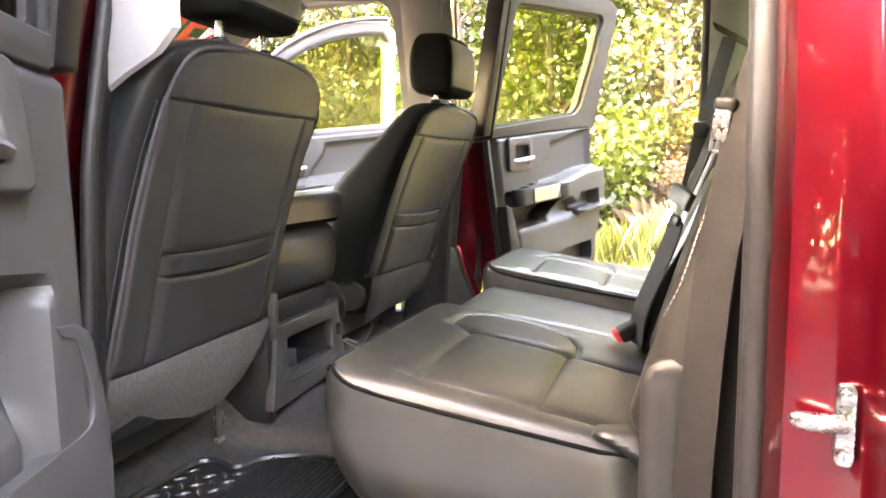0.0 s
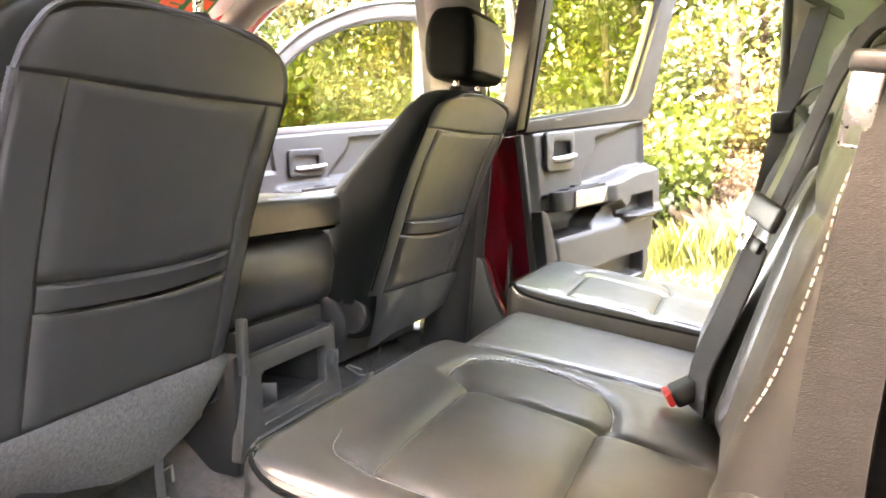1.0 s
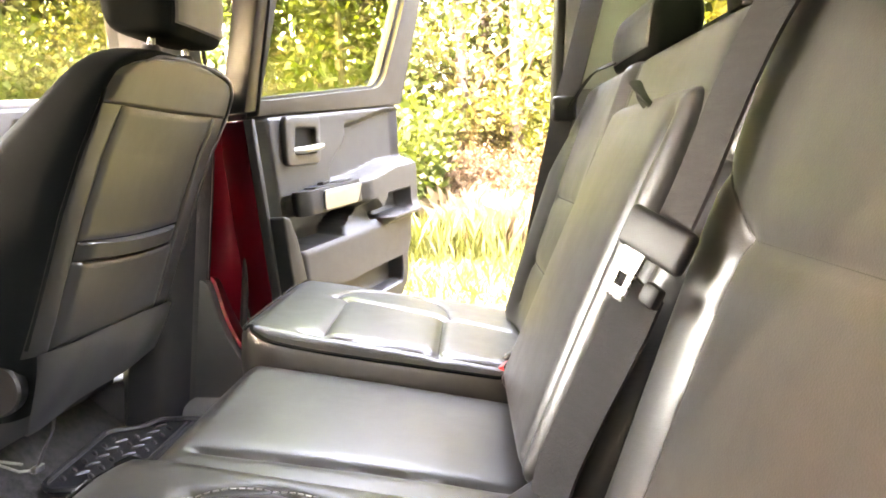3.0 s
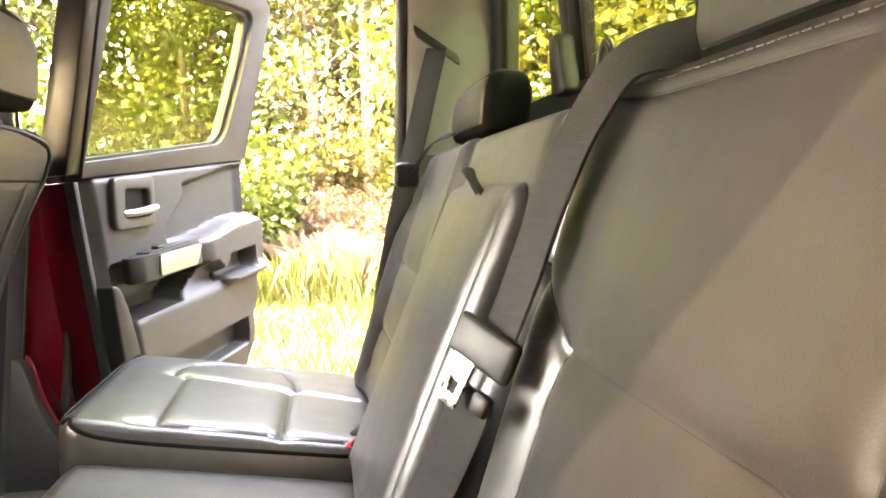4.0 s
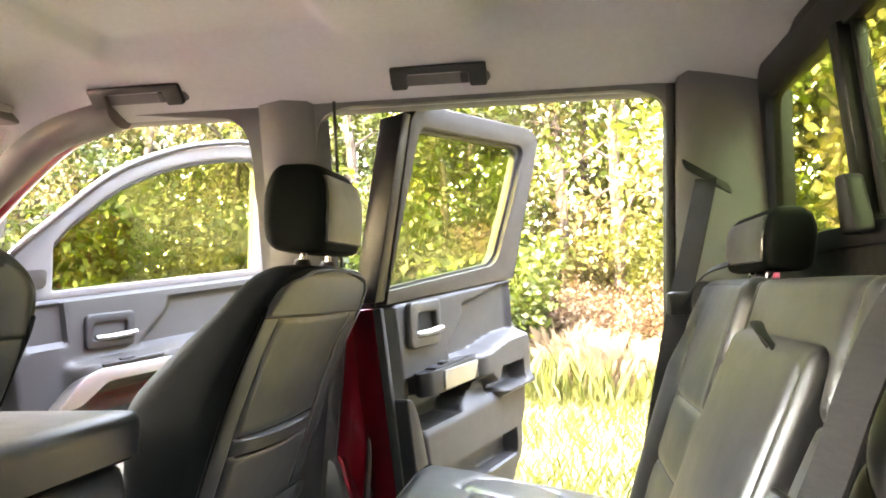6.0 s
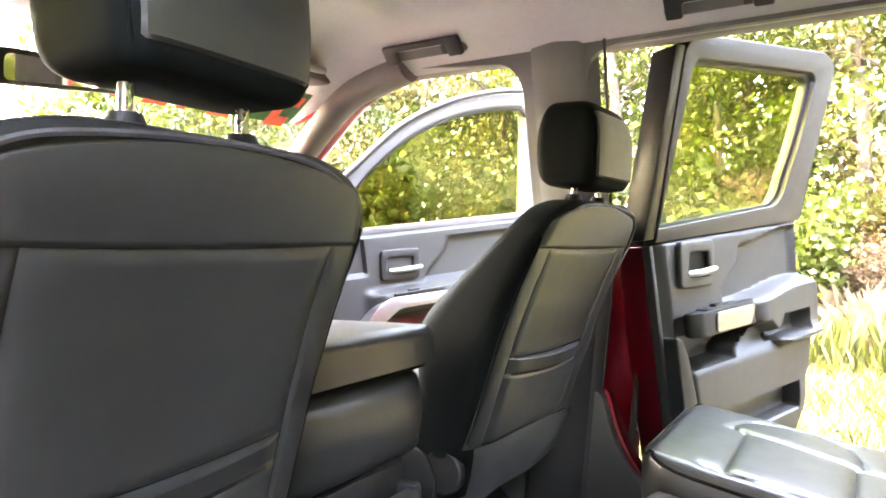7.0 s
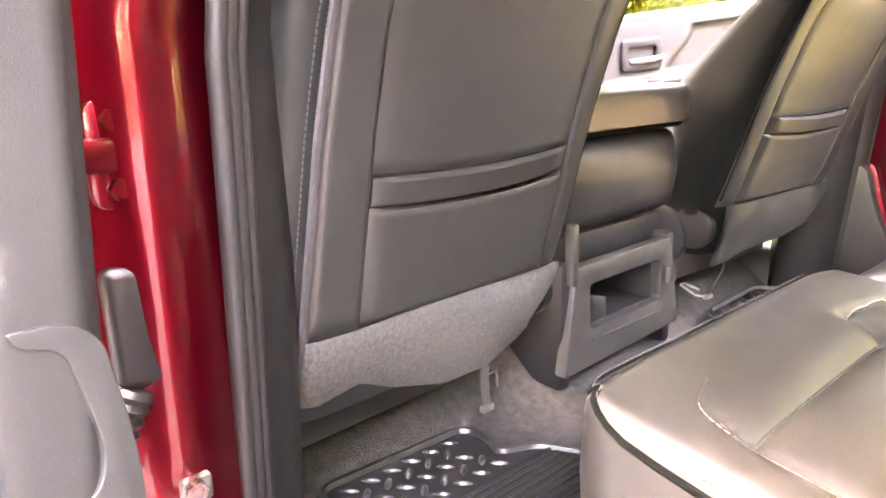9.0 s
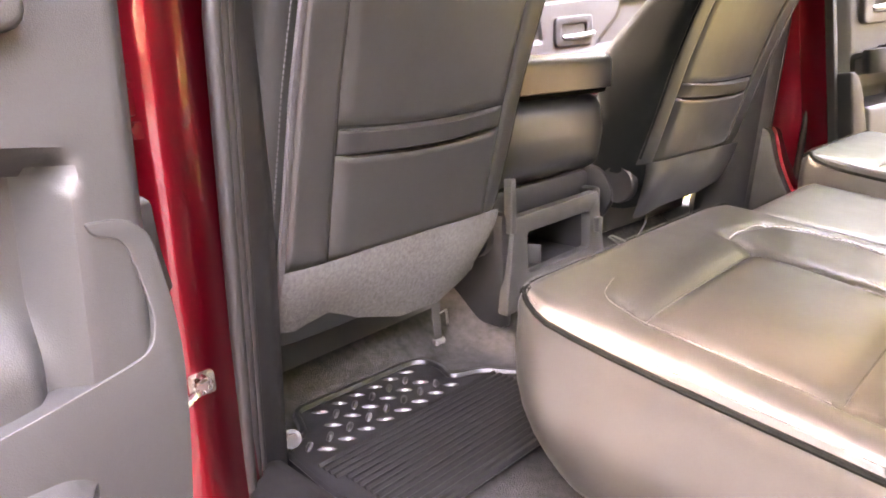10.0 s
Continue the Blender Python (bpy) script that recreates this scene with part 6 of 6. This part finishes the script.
def far_woods(n, xr, yr, zr, name, label, seed):
    rng = np.random.default_rng(seed)
    c = np.stack([rng.uniform(*xr, n), rng.uniform(*yr, n), zr[0] + (zr[1] - zr[0]) * rng.uniform(0, 1, n)], 1)
    keep = np.array([noise.noise((p[0] * 0.55, p[1] * 0.55, p[2] * 0.55)) > -0.6 for p in c])
    tagged(new(name, quads_mesh(name, leaf_cloud(c[keep], 0.34, rng, 0.6), LEAF)), label, "woods", kind="stuff")


far_woods(100000, (-26, 24), (17.5, 20.5), (-0.6, 13), "far_woods", "dense green woods beyond the first trees", 61)
# next two stand out of view, added to set the driver's side sky light
far_woods(26000, (-12, 2), (-14.5, -11.5), (-0.6, 17), "far_woods", "unseen woods added across the drive to block sky light", 63)
far_woods(12000, (2, 24), (-16.5, -14.5), (-0.6, 5), "far_woods", "unseen low woods added across the drive, leaving rear-left sky open", 67)
far_woods(6000, (-26.5, -23.5), (-3, 8), (-0.6, 4.5), "far_woods", "green woods ahead of the truck", 68)
# out of view too; kept low so the sun clears it
far_woods(8000, (-26.5, -23.5), (-16, -3), (-0.6, 7.0), "far_woods", "unseen lower woods added ahead of the truck on the driver side", 64)
far_woods(28000, (-16.5, -13.5), (7.5, 17), (-0.6, 13.0), "far_woods", "dense green woods ahead of the truck", 65)
# unseen slab added to close off sky at the front left
far_woods(15000, (-16.5, -13.5), (-22, -11), (-0.6, 13.0), "far_woods", "dense green woods ahead of the truck", 66)
far_woods(56000, (17.0, 19.5), (-18, 20), (-0.6, 11), "far_woods", "dense green woods behind the truck", 62)
used = set()
verge = [(3, 0.6, 11.2), (3, 1.5, 11.0), (3, 2.4, 11.3), (3, -0.2, 11.6), (3, 1.0, 12.0), (3, 2.0, 12.1), (3, 3.2, 11.9), (3, -1.6, 11.0), (3, 4.2, 11.6), (2, 0.2, 13.2), (2, 1.3, 13.4), (1, 2.4, 13.2), (2, 3.4, 13.0), (0, -0.6, 13.0), (1, 0.8, 14.2), (0, 2.0, 14.4)] + [(0, -0.35, 10.4), (0, -1.2, 10.0), (1, -2.2, 9.6), (1, 3.2, 11.2), (0, 4.5, 11.0), (0, -3.4, 9.2), (1, -4.6, 8.6), (2, -5.4, 8.8), (0, -6.4, 8.0), (1, -7.6, 8.2), (2, -8.6, 7.4), (0, -9.6, 7.0), (1, 6.0, 11.2), (2, -2.8, 10.6), (2, -1.0, 11.6), (0, -4.2, 10.2), (1, -6.0, 9.6)]
for k, x, y in verge:
    m = pose(x, y, ground_z(x, y), 0, 0, RNG.uniform(0, 360)) @ Matrix.Scale(RNG.uniform(0.85, 1.25), 4)
    if k in used:
        copy_thing(shrubs[k], m)
    else:
        used.add(k)
        shrubs[k].matrix_basis = m
